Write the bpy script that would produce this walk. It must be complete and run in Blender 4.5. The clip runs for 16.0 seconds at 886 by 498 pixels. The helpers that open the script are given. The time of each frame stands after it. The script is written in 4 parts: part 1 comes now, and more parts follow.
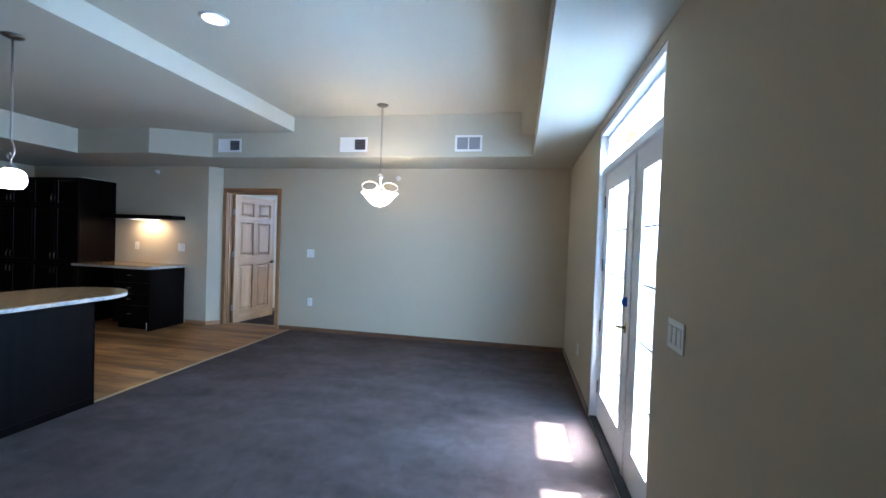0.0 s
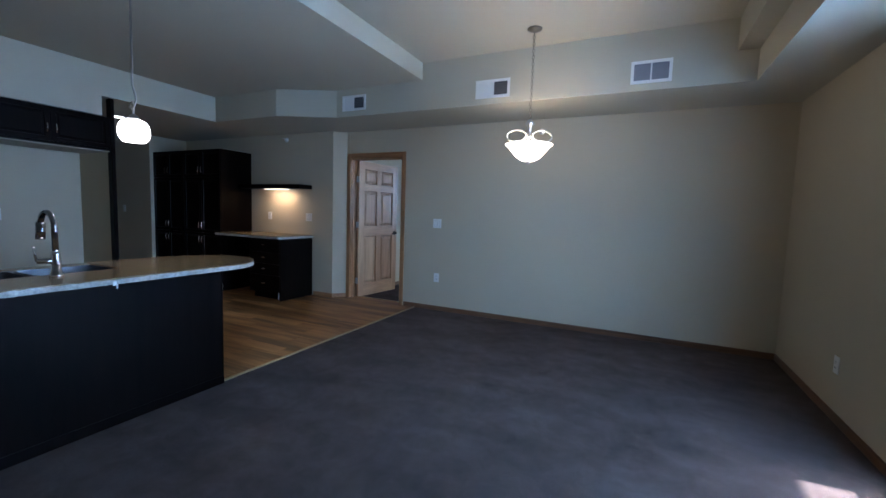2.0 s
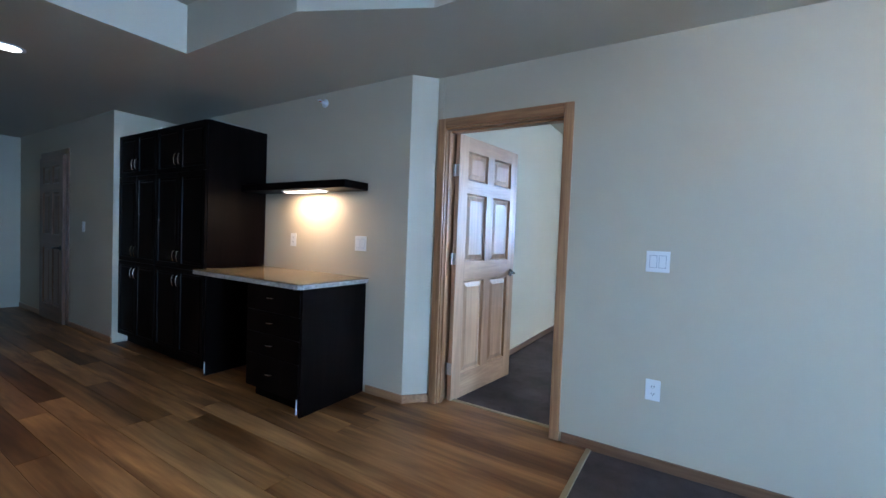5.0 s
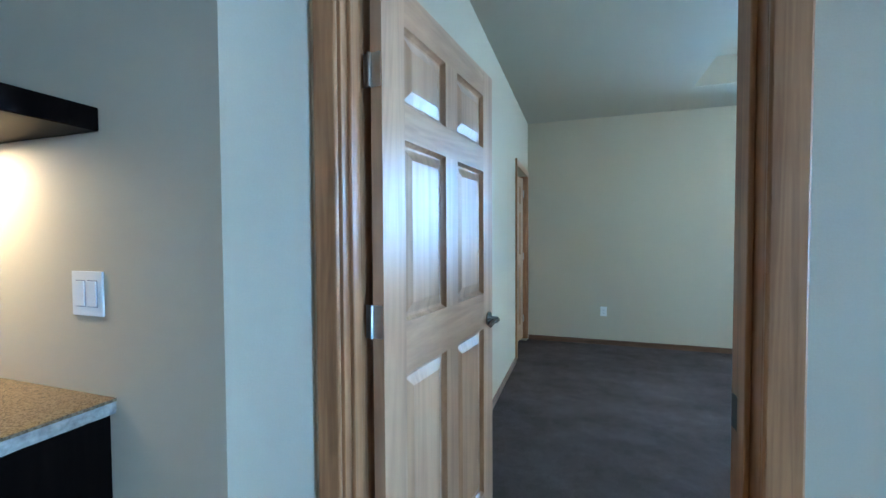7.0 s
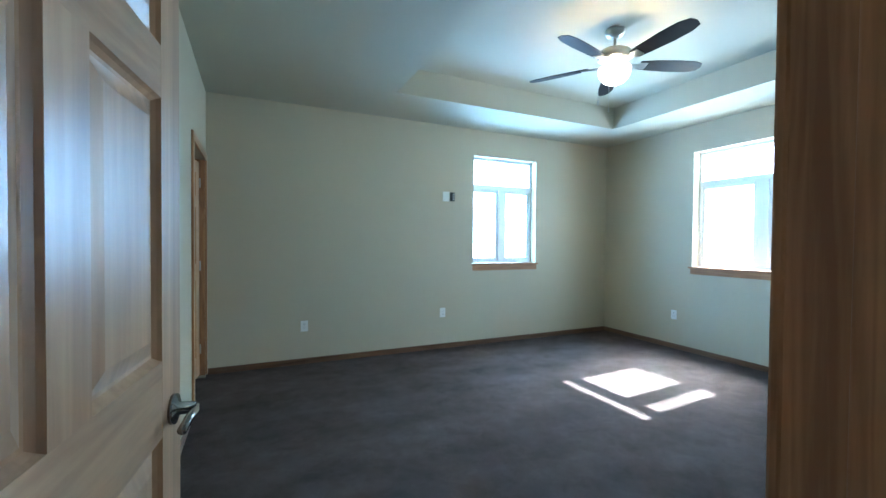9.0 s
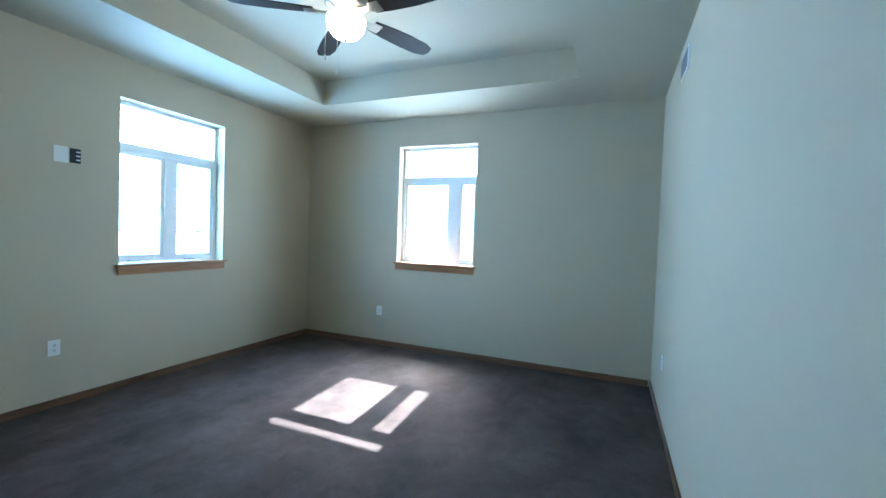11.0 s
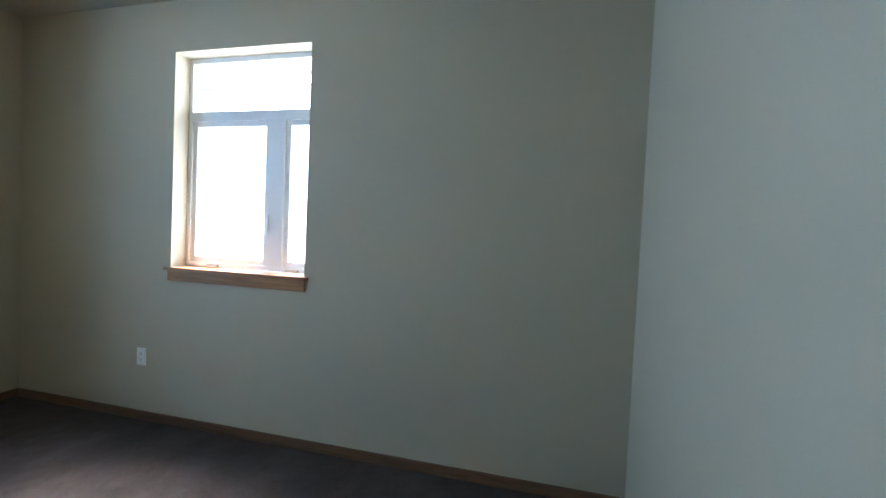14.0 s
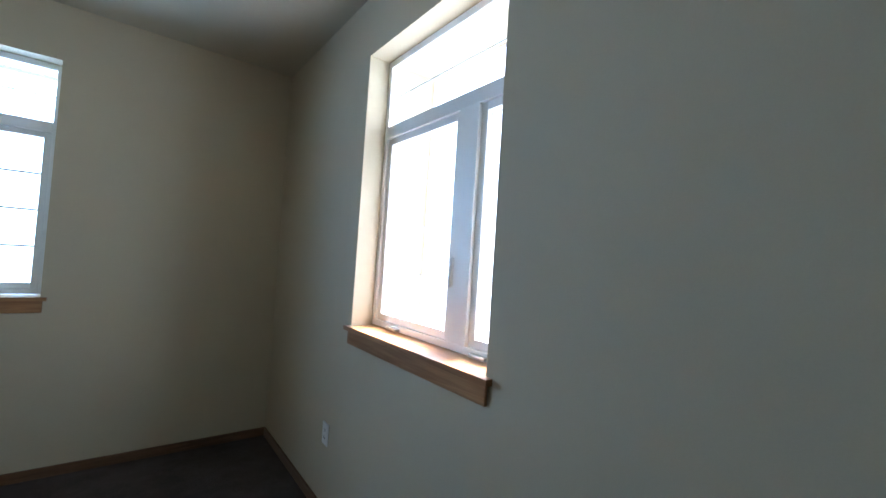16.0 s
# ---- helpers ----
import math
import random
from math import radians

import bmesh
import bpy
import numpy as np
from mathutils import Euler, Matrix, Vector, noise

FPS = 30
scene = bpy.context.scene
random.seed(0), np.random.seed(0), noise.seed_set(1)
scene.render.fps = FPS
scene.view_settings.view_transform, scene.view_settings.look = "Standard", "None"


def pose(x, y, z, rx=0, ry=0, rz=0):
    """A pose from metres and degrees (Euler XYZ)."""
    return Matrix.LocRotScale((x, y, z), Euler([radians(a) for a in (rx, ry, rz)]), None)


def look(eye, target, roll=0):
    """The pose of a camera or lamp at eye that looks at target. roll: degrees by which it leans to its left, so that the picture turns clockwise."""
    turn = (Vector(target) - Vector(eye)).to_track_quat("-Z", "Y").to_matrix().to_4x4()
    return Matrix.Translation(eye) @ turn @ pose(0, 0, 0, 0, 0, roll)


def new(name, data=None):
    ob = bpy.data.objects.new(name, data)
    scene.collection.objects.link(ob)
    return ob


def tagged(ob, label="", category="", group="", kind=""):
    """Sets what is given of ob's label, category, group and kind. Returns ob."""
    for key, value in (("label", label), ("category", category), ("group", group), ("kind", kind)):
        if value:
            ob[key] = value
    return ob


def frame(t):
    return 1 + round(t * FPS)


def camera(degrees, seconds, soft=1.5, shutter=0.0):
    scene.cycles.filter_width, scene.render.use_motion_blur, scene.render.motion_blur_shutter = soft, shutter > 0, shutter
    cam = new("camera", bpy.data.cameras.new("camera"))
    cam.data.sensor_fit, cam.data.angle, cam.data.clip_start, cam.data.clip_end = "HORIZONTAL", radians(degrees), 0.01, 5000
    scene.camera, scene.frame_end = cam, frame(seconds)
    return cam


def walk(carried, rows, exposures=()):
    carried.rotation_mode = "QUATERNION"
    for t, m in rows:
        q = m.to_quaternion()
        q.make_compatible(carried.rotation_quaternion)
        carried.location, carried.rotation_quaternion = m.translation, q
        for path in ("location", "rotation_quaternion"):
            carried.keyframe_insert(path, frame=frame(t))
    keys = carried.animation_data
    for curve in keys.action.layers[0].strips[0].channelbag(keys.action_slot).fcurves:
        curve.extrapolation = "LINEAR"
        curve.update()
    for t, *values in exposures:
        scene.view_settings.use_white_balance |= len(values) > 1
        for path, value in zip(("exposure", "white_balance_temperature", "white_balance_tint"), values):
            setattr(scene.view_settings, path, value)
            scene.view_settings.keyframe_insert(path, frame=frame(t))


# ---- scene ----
cam = camera(94.5, 16.0)
PATH = [
    (0, (0.242, -0.594, 1.421), (-0.132, 1.370, 1.380), 2.1),
    (0.5, (0.191, -0.524, 1.413), (-0.265, 1.422, 1.331), 2.8),
    (1, (0.057, -0.381, 1.397), (-0.506, 1.532, 1.252), 2.4),
    (1.5, (-0.142, -0.147, 1.365), (-0.844, 1.717, 1.185), 1.3),
    (2, (-0.414, 0.152, 1.300), (-1.270, 1.951, 1.125), 1.9),
    (2.5, (-0.714, 0.497, 1.248), (-1.720, 2.218, 1.087), 2.7),
    (3, (-1.077, 0.862, 1.252), (-2.194, 2.518, 1.139), 1.2),
    (3.2, (-1.250, 1.007, 1.225), (-2.402, 2.640, 1.141), 0.6),
    (5.3, (-2.795, 2.730, 1.280), (-3.840, 4.434, 1.213), 2.3),
    (5.5, (-2.891, 2.935, 1.315), (-3.936, 4.637, 1.206), 1.9),
    (6, (-3.196, 3.375, 1.329), (-4.160, 5.122, 1.189), 1.8),
    (6.5, (-3.447, 3.785, 1.327), (-4.262, 5.607, 1.213), 0.3),
    (7, (-3.680, 4.135, 1.314), (-4.316, 6.030, 1.253), -0.3),
    (7.2, (-3.748, 4.254, 1.318), (-4.255, 6.189, 1.273), -0.8),
    (7.5, (-3.840, 4.422, 1.326), (-4.104, 6.404, 1.277), -1.5),
    (8, (-3.918, 4.655, 1.314), (-3.780, 6.649, 1.261), -1.1),
    (8.5, (-3.937, 4.806, 1.323), (-3.439, 6.742, 1.280), 0.0),
    (9, (-3.913, 4.891, 1.312), (-3.070, 6.704, 1.274), 0.5),
    (9.2, (-3.900, 4.945, 1.315), (-2.920, 6.688, 1.262), 0.7),
    (11.5, (-3.161, 5.821, 1.368), (-1.222, 6.3, 1.265), 0.4),
    (12, (-2.803, 5.856, 1.353), (-0.824, 6.084, 1.187), -1.2),
    (12.5, (-2.466, 5.888, 1.302), (-0.473, 5.967, 1.158), 0.3),
    (13, (-2.075, 5.794, 1.346), (-0.088, 6.015, 1.273), 1.1),
    (13.5, (-1.646, 5.765, 1.316), (0.324, 6.108, 1.252), 2.2),
    (14, (-1.22, 5.772, 1.311), (0.722, 6.247, 1.246), 2.6),
    (14.5, (-0.838, 5.852, 1.356), (1.051, 6.506, 1.28), 3.3),
    (15, (-0.406, 5.986, 1.324), (1.361, 6.921, 1.265), 4.3),
    (15.5, (-0.109, 6.135, 1.33), (1.46, 7.376, 1.334), 4.5),
    (16, (0.054, 6.223, 1.377), (1.268, 7.812, 1.441), 3.7),
]
EXPOSURES = [(0, 3.78, 5700, 20), (1, 3.48, 5600, 20), (2, 2.9, 5500, 21), (2.6, 3.15, 5500, 21), (3.2, 3.42, 5500, 22), (5.5, 4.1, 5250, 18), (6.5, 4.15, 5050, 13), (7.5, 4.15, 4900, 3), (8.2, 3.85, 5100, 5), (9, 3.77, 5150, 4), (11.5, 3.2, 5200, 8), (12.5, 2.85, 5300, 11), (14, 2.75, 5950, 17), (15, 2.7, 6050, 20), (16, 2.36, 6100, 20)]
walk(cam, [(t, look(eye, target, roll)) for t, eye, target, roll in PATH], EXPOSURES)

# ---- light ----
ELEV = 43.2
world = bpy.data.worlds.new("sky")
scene.world = world
world.use_nodes = True
wn = world.node_tree
sky = wn.nodes.new("ShaderNodeTexSky")
sky.sky_type, sky.sun_disc = "NISHITA", False
sky.sun_elevation, sky.sun_rotation = radians(ELEV), radians(86)
wn.links.new(sky.outputs[0], wn.nodes["Background"].inputs[0])
wn.nodes["Background"].inputs[1].default_value = 0.12
sun = new("sun", bpy.data.lights.new("sun", "SUN"))
sun.data.energy, sun.data.angle, sun.data.color = 5.0, radians(0.5), (1, 0.97, 0.92)
SUN_FROM = Vector((1, 0.07, math.tan(radians(ELEV)))).normalized()
sun.matrix_world = look(tuple(SUN_FROM * 30), (0, 0, 0))


def lamp(name, place, watts, colour, size=0.05, spot=0):
    ob = new(name, bpy.data.lights.new(name, "SPOT" if spot else "POINT"))
    ob.data.energy, ob.data.color, ob.data.shadow_soft_size = watts, colour, size
    if spot:
        ob.data.spot_size, ob.data.spot_blend = radians(spot), 0.6
    ob.location = place
    return ob


WARM = (1, 0.78, 0.5)
lamp("chandelier_bulb", (-1.34, 3.81, 1.99), 1.6, (1, 0.84, 0.6))
lamp("island_bulb", (-3.275, 1.655, 1.62), 0.8, (1, 0.9, 0.75))
lamp("fan_bulb", (-1.27, 7.33, 2.70), 3.8, WARM, 0.11)
lamp("ceiling_can_bulb", (-1.93, 1.94, 2.90), 0.6, (1, 0.9, 0.75), spot=110)
lamp("hall_can_bulb", (-6.65, 3.24, 2.37), 0.3, (1, 0.9, 0.75), spot=110)


def skylight(name, place, toward, wide, high, watts, colour):
    ob = new(name, bpy.data.lights.new(name, "AREA"))
    ob.data.shape, ob.data.size, ob.data.size_y = "RECTANGLE", wide, high
    ob.data.energy, ob.data.color = watts, colour
    ob.matrix_world = look(place, toward)
    return ob


# light bar under the shelf
skylight("shelf_light", (-5.42, 4.72, 1.568), (-5.42, 4.745, 1.0), 0.42, 0.05, 0.5, (1, 0.70, 0.38))
# sky light in the three openings
skylight("sky_french_doors", (1.385, 2.19, 1.2), (0, 2.19, 0.52), 1.5, 2.2, 32, (0.33, 0.64, 1.0))
skylight("sky_window_north", (-0.83, 9.93, 1.72), (-0.83, 5, 1.72), 0.95, 1.36, 13.5, (0.37, 0.67, 1.0))
skylight("sky_window_east", (1.385, 7.66, 1.72), (0, 7.66, 1.72), 0.95, 1.36, 7, (0.55, 0.8, 1.0))


# ---- materials ----
def nodes_of(name):
    m = bpy.data.materials.new(name)
    m.use_nodes = True
    t = m.node_tree
    return m, t, t.nodes["Principled BSDF"]


def add(t, kind, **inputs):
    n = t.nodes.new(kind)
    for k, v in inputs.items():
        n.inputs[k].default_value = v
    return n


def ramp(t, source, stops):
    n = t.nodes.new("ShaderNodeValToRGB")
    while len(n.color_ramp.elements) < len(stops):
        n.color_ramp.elements.new(0.5)
    for e, (p, c) in zip(n.color_ramp.elements, stops):
        e.position, e.color = p, (*c, 1)
    t.links.new(source, n.inputs[0])
    return n


def shade(c, k):
    return tuple(min(1, v * k) for v in c)


def coords(t, scale=(1, 1, 1)):
    g = t.nodes.new("ShaderNodeNewGeometry")
    m = add(t, "ShaderNodeMapping", Scale=scale)
    t.links.new(g.outputs["Position"], m.inputs[0])
    return m.outputs[0]


def plain(name, c, rough=0.6, metal=0.0, var=0.08, fine=120, coarse=3, bump=0.1, scale=(1, 1, 1), spec=0.5):
    """A surface with a coarse and a fine variation and a fine relief."""
    m, t, b = nodes_of(name)
    v = coords(t, scale)
    a = add(t, "ShaderNodeTexNoise", Scale=coarse, Detail=4.0)
    f = add(t, "ShaderNodeTexNoise", Scale=fine, Detail=3.0)
    for n in (a, f):
        t.links.new(v, n.inputs["Vector"])
    mix = t.nodes.new("ShaderNodeMath")
    mix.operation = "ADD"
    t.links.new(a.outputs[0], mix.inputs[0])
    t.links.new(f.outputs[0], mix.inputs[1])
    half = add(t, "ShaderNodeMath")
    half.operation = "MULTIPLY"
    half.inputs[1].default_value = 0.5
    t.links.new(mix.outputs[0], half.inputs[0])
    r = ramp(t, half.outputs[0], [(0.3, shade(c, 1 - var)), (0.7, shade(c, 1 + var))])
    t.links.new(r.outputs[0], b.inputs["Base Color"])
    b.inputs["Roughness"].default_value, b.inputs["Metallic"].default_value = rough, metal
    b.inputs["Specular IOR Level"].default_value = spec
    if bump:
        bp = add(t, "ShaderNodeBump", Strength=bump, Distance=0.002)
        t.links.new(f.outputs[0], bp.inputs["Height"])
        t.links.new(bp.outputs[0], b.inputs["Normal"])
    return m


def timber(name, light, dark, axis=2, rough=0.35, grain=55, by_object=0.0, rings=0.08):
    """Wood with grain along an axis; by_object lets each piece take its own tone."""
    m, t, b = nodes_of(name)
    s = [1.0, 1.0, 1.0]
    s[axis] = 0.06
    v = coords(t, s)
    info = t.nodes.new("ShaderNodeObjectInfo")
    shift = add(t, "ShaderNodeVectorMath")
    shift.operation = "ADD"
    t.links.new(v, shift.inputs[0])
    sc = add(t, "ShaderNodeMath")
    sc.operation = "MULTIPLY"
    sc.inputs[1].default_value = 17.0
    t.links.new(info.outputs["Random"], sc.inputs[0])
    t.links.new(sc.outputs[0], shift.inputs[1])
    a = add(t, "ShaderNodeTexNoise", Scale=grain, Detail=6.0, Roughness=0.65)
    w = add(t, "ShaderNodeTexNoise", Scale=grain / 7, Detail=3.0, Distortion=1.2)
    for n in (a, w):
        t.links.new(shift.outputs[0], n.inputs["Vector"])
    mx = add(t, "ShaderNodeMath")
    mx.operation = "ADD"
    t.links.new(a.outputs[0], mx.inputs[0])
    t.links.new(w.outputs[0], mx.inputs[1])
    turns = add(t, "ShaderNodeMath")
    turns.operation = "MULTIPLY"
    turns.inputs[1].default_value = 60.0
    t.links.new(w.outputs[0], turns.inputs[0])
    ring = add(t, "ShaderNodeMath")
    ring.operation = "SINE"
    t.links.new(turns.outputs[0], ring.inputs[0])
    soft_ring = add(t, "ShaderNodeMath")
    soft_ring.operation = "MULTIPLY"
    soft_ring.inputs[1].default_value = rings
    t.links.new(ring.outputs[0], soft_ring.inputs[0])
    grown = add(t, "ShaderNodeMath")
    grown.operation = "ADD"
    t.links.new(mx.outputs[0], grown.inputs[0])
    t.links.new(soft_ring.outputs[0], grown.inputs[1])
    hf = add(t, "ShaderNodeMath")
    hf.operation = "MULTIPLY"
    hf.inputs[1].default_value = 0.5
    t.links.new(grown.outputs[0], hf.inputs[0])
    r = ramp(t, hf.outputs[0], [(0.36, dark), (0.62, light)])
    out = r.outputs[0]
    if by_object:
        tone = ramp(t, info.outputs["Random"], [(0, (0.45, 0.37, 0.32)), (0.35, (0.7, 0.62, 0.55)), (0.7, (1, 1, 1)), (1, (1.25, 1.25, 1.2))])
        mul = t.nodes.new("ShaderNodeMix")
        mul.data_type, mul.blend_type = "RGBA", "MULTIPLY"
        mul.inputs[0].default_value = by_object
        t.links.new(out, mul.inputs[6])
        t.links.new(tone.outputs[0], mul.inputs[7])
        out = mul.outputs[2]
        streak = add(t, "ShaderNodeTexNoise", Scale=1.0, Detail=3.0, Roughness=0.6, Distortion=0.5)
        flow = coords(t, (0.7, 6.0, 1))
        slide = add(t, "ShaderNodeVectorMath")
        slide.operation = "ADD"
        t.links.new(flow, slide.inputs[0])
        t.links.new(sc.outputs[0], slide.inputs[1])
        t.links.new(slide.outputs[0], streak.inputs["Vector"])
        heart = ramp(t, streak.outputs[0], [(0.38, (0.5, 0.42, 0.36)), (0.5, (0.95, 0.92, 0.88)), (0.6, (1.25, 1.24, 1.2))])
        mul2 = t.nodes.new("ShaderNodeMix")
        mul2.data_type, mul2.blend_type = "RGBA", "MULTIPLY"
        mul2.inputs[0].default_value = 1.0
        t.links.new(out, mul2.inputs[6])
        t.links.new(heart.outputs[0], mul2.inputs[7])
        out = mul2.outputs[2]
    t.links.new(out, b.inputs["Base Color"])
    b.inputs["Roughness"].default_value = rough
    bp = add(t, "ShaderNodeBump", Strength=0.12, Distance=0.001)
    t.links.new(a.outputs[0], bp.inputs["Height"])
    t.links.new(bp.outputs[0], b.inputs["Normal"])
    return m


def carpet_material(name, c):
    m, t, b = nodes_of(name)
    v = coords(t)
    pile = add(t, "ShaderNodeTexNoise", Scale=260, Detail=4.0, Roughness=0.8)
    tuft = add(t, "ShaderNodeTexVoronoi", Scale=140)
    patch = add(t, "ShaderNodeTexNoise", Scale=7.0, Detail=8.0, Roughness=0.75, Distortion=0.4)
    stroke = add(t, "ShaderNodeTexNoise", Scale=1.0, Detail=2.0)
    sv = coords(t, (1.5, 3.0, 1))
    for n in (pile, tuft, patch):
        t.links.new(v, n.inputs["Vector"])
    t.links.new(sv, stroke.inputs["Vector"])

    def blend(x, y, k):
        n = t.nodes.new("ShaderNodeMix")
        n.data_type = "FLOAT"
        n.inputs[0].default_value = k
        t.links.new(x, n.inputs[2])
        t.links.new(y, n.inputs[3])
        return n.outputs[0]
    total = blend(blend(patch.outputs[0], stroke.outputs[0], 0.45), pile.outputs[0], 0.55)
    r = ramp(t, total, [(0.38, shade(c, 0.5)), (0.5, c), (0.62, shade(c, 1.6))])
    t.links.new(r.outputs[0], b.inputs["Base Color"])
    b.inputs["Roughness"].default_value = 1.0
    b.inputs["Specular IOR Level"].default_value = 0.0
    bp = add(t, "ShaderNodeBump", Strength=1.0, Distance=0.012)
    t.links.new(pile.outputs[0], bp.inputs["Height"])
    t.links.new(bp.outputs[0], b.inputs["Normal"])
    return m


def glow(name, c, strength):
    m, t, b = nodes_of(name)
    b.inputs["Base Color"].default_value = (*shade(c, 0.8), 1)
    b.inputs["Emission Color"].default_value = (*c, 1)
    b.inputs["Emission Strength"].default_value = strength
    return m


WALL = plain("wall_paint", (0.51, 0.437, 0.31), 0.75, var=0.025, fine=220, coarse=1.2, bump=0.12)
CEIL = plain("ceiling_paint", (0.48, 0.44, 0.335), 0.8, var=0.025, fine=160, coarse=1.0, bump=0.2)
CARPET = carpet_material("carpet_pile", (0.116, 0.089, 0.078))
OAK = timber("oak", (0.45, 0.225, 0.096), (0.25, 0.112, 0.046))
OAK_X = timber("oak_lengthwise_x", (0.45, 0.225, 0.096), (0.25, 0.112, 0.046), 0)
OAK_Y = timber("oak_lengthwise_y", (0.45, 0.225, 0.096), (0.25, 0.112, 0.046), 1)
OAKDOOR = timber("pale_oak_door", (0.53, 0.315, 0.175), (0.36, 0.20, 0.105), 2, 0.3, 30)
OAKDOOR_X = timber("pale_oak_rail_x", (0.53, 0.315, 0.175), (0.36, 0.20, 0.105), 0, 0.3, 30)
OAKDOOR_Y = timber("pale_oak_rail_y", (0.53, 0.315, 0.175), (0.36, 0.20, 0.105), 1, 0.3, 30)
ESPRESSO = timber("espresso_wood", (0.0055, 0.0029, 0.0022), (0.0018, 0.0011, 0.0009), 2, 0.42, 38)
ESPRESSO.node_tree.nodes["Principled BSDF"].inputs["Specular IOR Level"].default_value = 0.06
# Darker copy of the oak; the unlit hall's shade is in its colour.
BOARD = timber("shaded_hall_oak", (0.20, 0.10, 0.05), (0.10, 0.046, 0.022))
# Lengthwise copies also serve baseboards; the bedroom's dimness is in this colour.
BOARD_X = timber("dark_shaded_oak_x", (0.20, 0.10, 0.05), (0.10, 0.046, 0.022), 0)
BOARD_Y = timber("dark_shaded_oak_y", (0.20, 0.10, 0.05), (0.10, 0.046, 0.022), 1)
PLANK = timber("hickory_plank", (0.48, 0.245, 0.088), (0.25, 0.108, 0.036), 0, 0.38, 28, by_object=1.0, rings=0.04)
PLANK.node_tree.nodes["Principled BSDF"].inputs["Specular IOR Level"].default_value = 0.3
SUBFLOOR = plain("plank_joint", (0.05, 0.03, 0.02), 0.8)
VINYL = plain("white_vinyl", (0.88, 0.89, 0.89), 0.35, var=0.02, bump=0.02)
DOORWHITE = plain("white_door_paint", (0.86, 0.86, 0.85), 0.4, var=0.02, bump=0.03)
PLASTIC = plain("white_plastic", (0.78, 0.77, 0.74), 0.35, var=0.02, bump=0.0)
SLOT = plain("dark_slot", (0.02, 0.02, 0.02), 0.7, bump=0.0)
VENTGREY = plain("vent_filter_grey", (0.25, 0.25, 0.27), 0.7)
AGED = plain("aged_nickel", (0.20, 0.18, 0.155), 0.32, 1.0, var=0.06, bump=0.02)
DARKCHROME = plain("dark_chrome", (0.34, 0.34, 0.35), 0.1, 1.0, var=0.02, bump=0.0)
NICKEL = plain("brushed_nickel", (0.55, 0.53, 0.50), 0.28, 1.0, var=0.05, bump=0.03)
CHROME = plain("chrome", (0.75, 0.75, 0.76), 0.08, 1.0, var=0.01, bump=0.0)
BRASS = plain("brass", (0.70, 0.52, 0.25), 0.2, 1.0, var=0.05, bump=0.0)
IRON = plain("dark_iron", (0.06, 0.06, 0.06), 0.4, 0.8, var=0.1)
STEEL = plain("sink_steel", (0.5, 0.5, 0.52), 0.25, 1.0, var=0.05)
BLADE = timber("fan_blade_wood", (0.022, 0.012, 0.008), (0.010, 0.006, 0.004), 0, 0.5)
BLADE.node_tree.nodes["Principled BSDF"].inputs["Specular IOR Level"].default_value = 0.2
TAGBLUE = plain("blue_plastic", (0.01, 0.10, 0.6), 0.3, var=0.03, bump=0.0)
CONCRETE = plain("concrete", (0.62, 0.55, 0.43), 0.9, var=0.12, fine=60)
STUCCO = plain("outer_stucco", (0.5, 0.45, 0.37), 0.9, var=0.1, fine=90)
GRASS = plain("dry_grass", (0.27, 0.23, 0.15), 1.0, var=0.35, fine=4, coarse=0.05, bump=0.0)
LEAF = plain("leaf", (0.06, 0.10, 0.04), 0.7, var=0.4, fine=5, coarse=1, bump=0.0)
BARK = plain("bark", (0.10, 0.07, 0.05), 0.9, var=0.3, fine=30)
BULB = glow("lit_white_glass", (1, 0.95, 0.85), 0.9)
WARMBULB = glow("lit_alabaster_glass", (1, 0.88, 0.66), 0.7)
STRIP = glow("lit_strip", (1, 0.85, 0.58), 0.7)
REDBULB = plain("sprinkler_red", (0.5, 0.05, 0.03), 0.3)

# speckled stone of the worktops
GRANITE, gt, gb = nodes_of("granite")
gv = coords(gt)
g1 = add(gt, "ShaderNodeTexNoise", Scale=140, Detail=5.0, Roughness=0.75)
g2 = add(gt, "ShaderNodeTexVoronoi", Scale=220)
for n in (g1, g2):
    gt.links.new(gv, n.inputs["Vector"])
gm = gt.nodes.new("ShaderNodeMix")
gm.data_type = "FLOAT"
gm.inputs[0].default_value = 0.35
gt.links.new(g1.outputs[0], gm.inputs[2])
gt.links.new(g2.outputs["Distance"], gm.inputs[3])
gr = ramp(gt, gm.outputs[0], [(0.3, (0.07, 0.045, 0.024)), (0.45, (0.17, 0.118, 0.062)), (0.62, (0.27, 0.20, 0.115))])
gt.links.new(gr.outputs[0], gb.inputs["Base Color"])
gb.inputs["Roughness"].default_value = 0.16
gb.inputs["Specular IOR Level"].default_value = 0.3
GRANITE_EDGE = plain("chiselled_granite_edge", (0.38, 0.35, 0.30), 0.6, var=0.5, fine=70, coarse=25, bump=1.0)

GLASS, glt, glb = nodes_of("window_glass")
glb.inputs["Transmission Weight"].default_value = 1.0
glb.inputs["Roughness"].default_value = 0.0
glb.inputs["IOR"].default_value = 1.45


# ---- mesh helpers ----
BASE = {}


def thing(name, base, label, category, group="", rz=0.0):
    ob = new(name)
    ob.location, ob.rotation_euler = base, (0, 0, radians(rz))
    ob.empty_display_size = 0.1
    BASE[ob.name] = Vector(base)
    return tagged(ob, label, category, group)


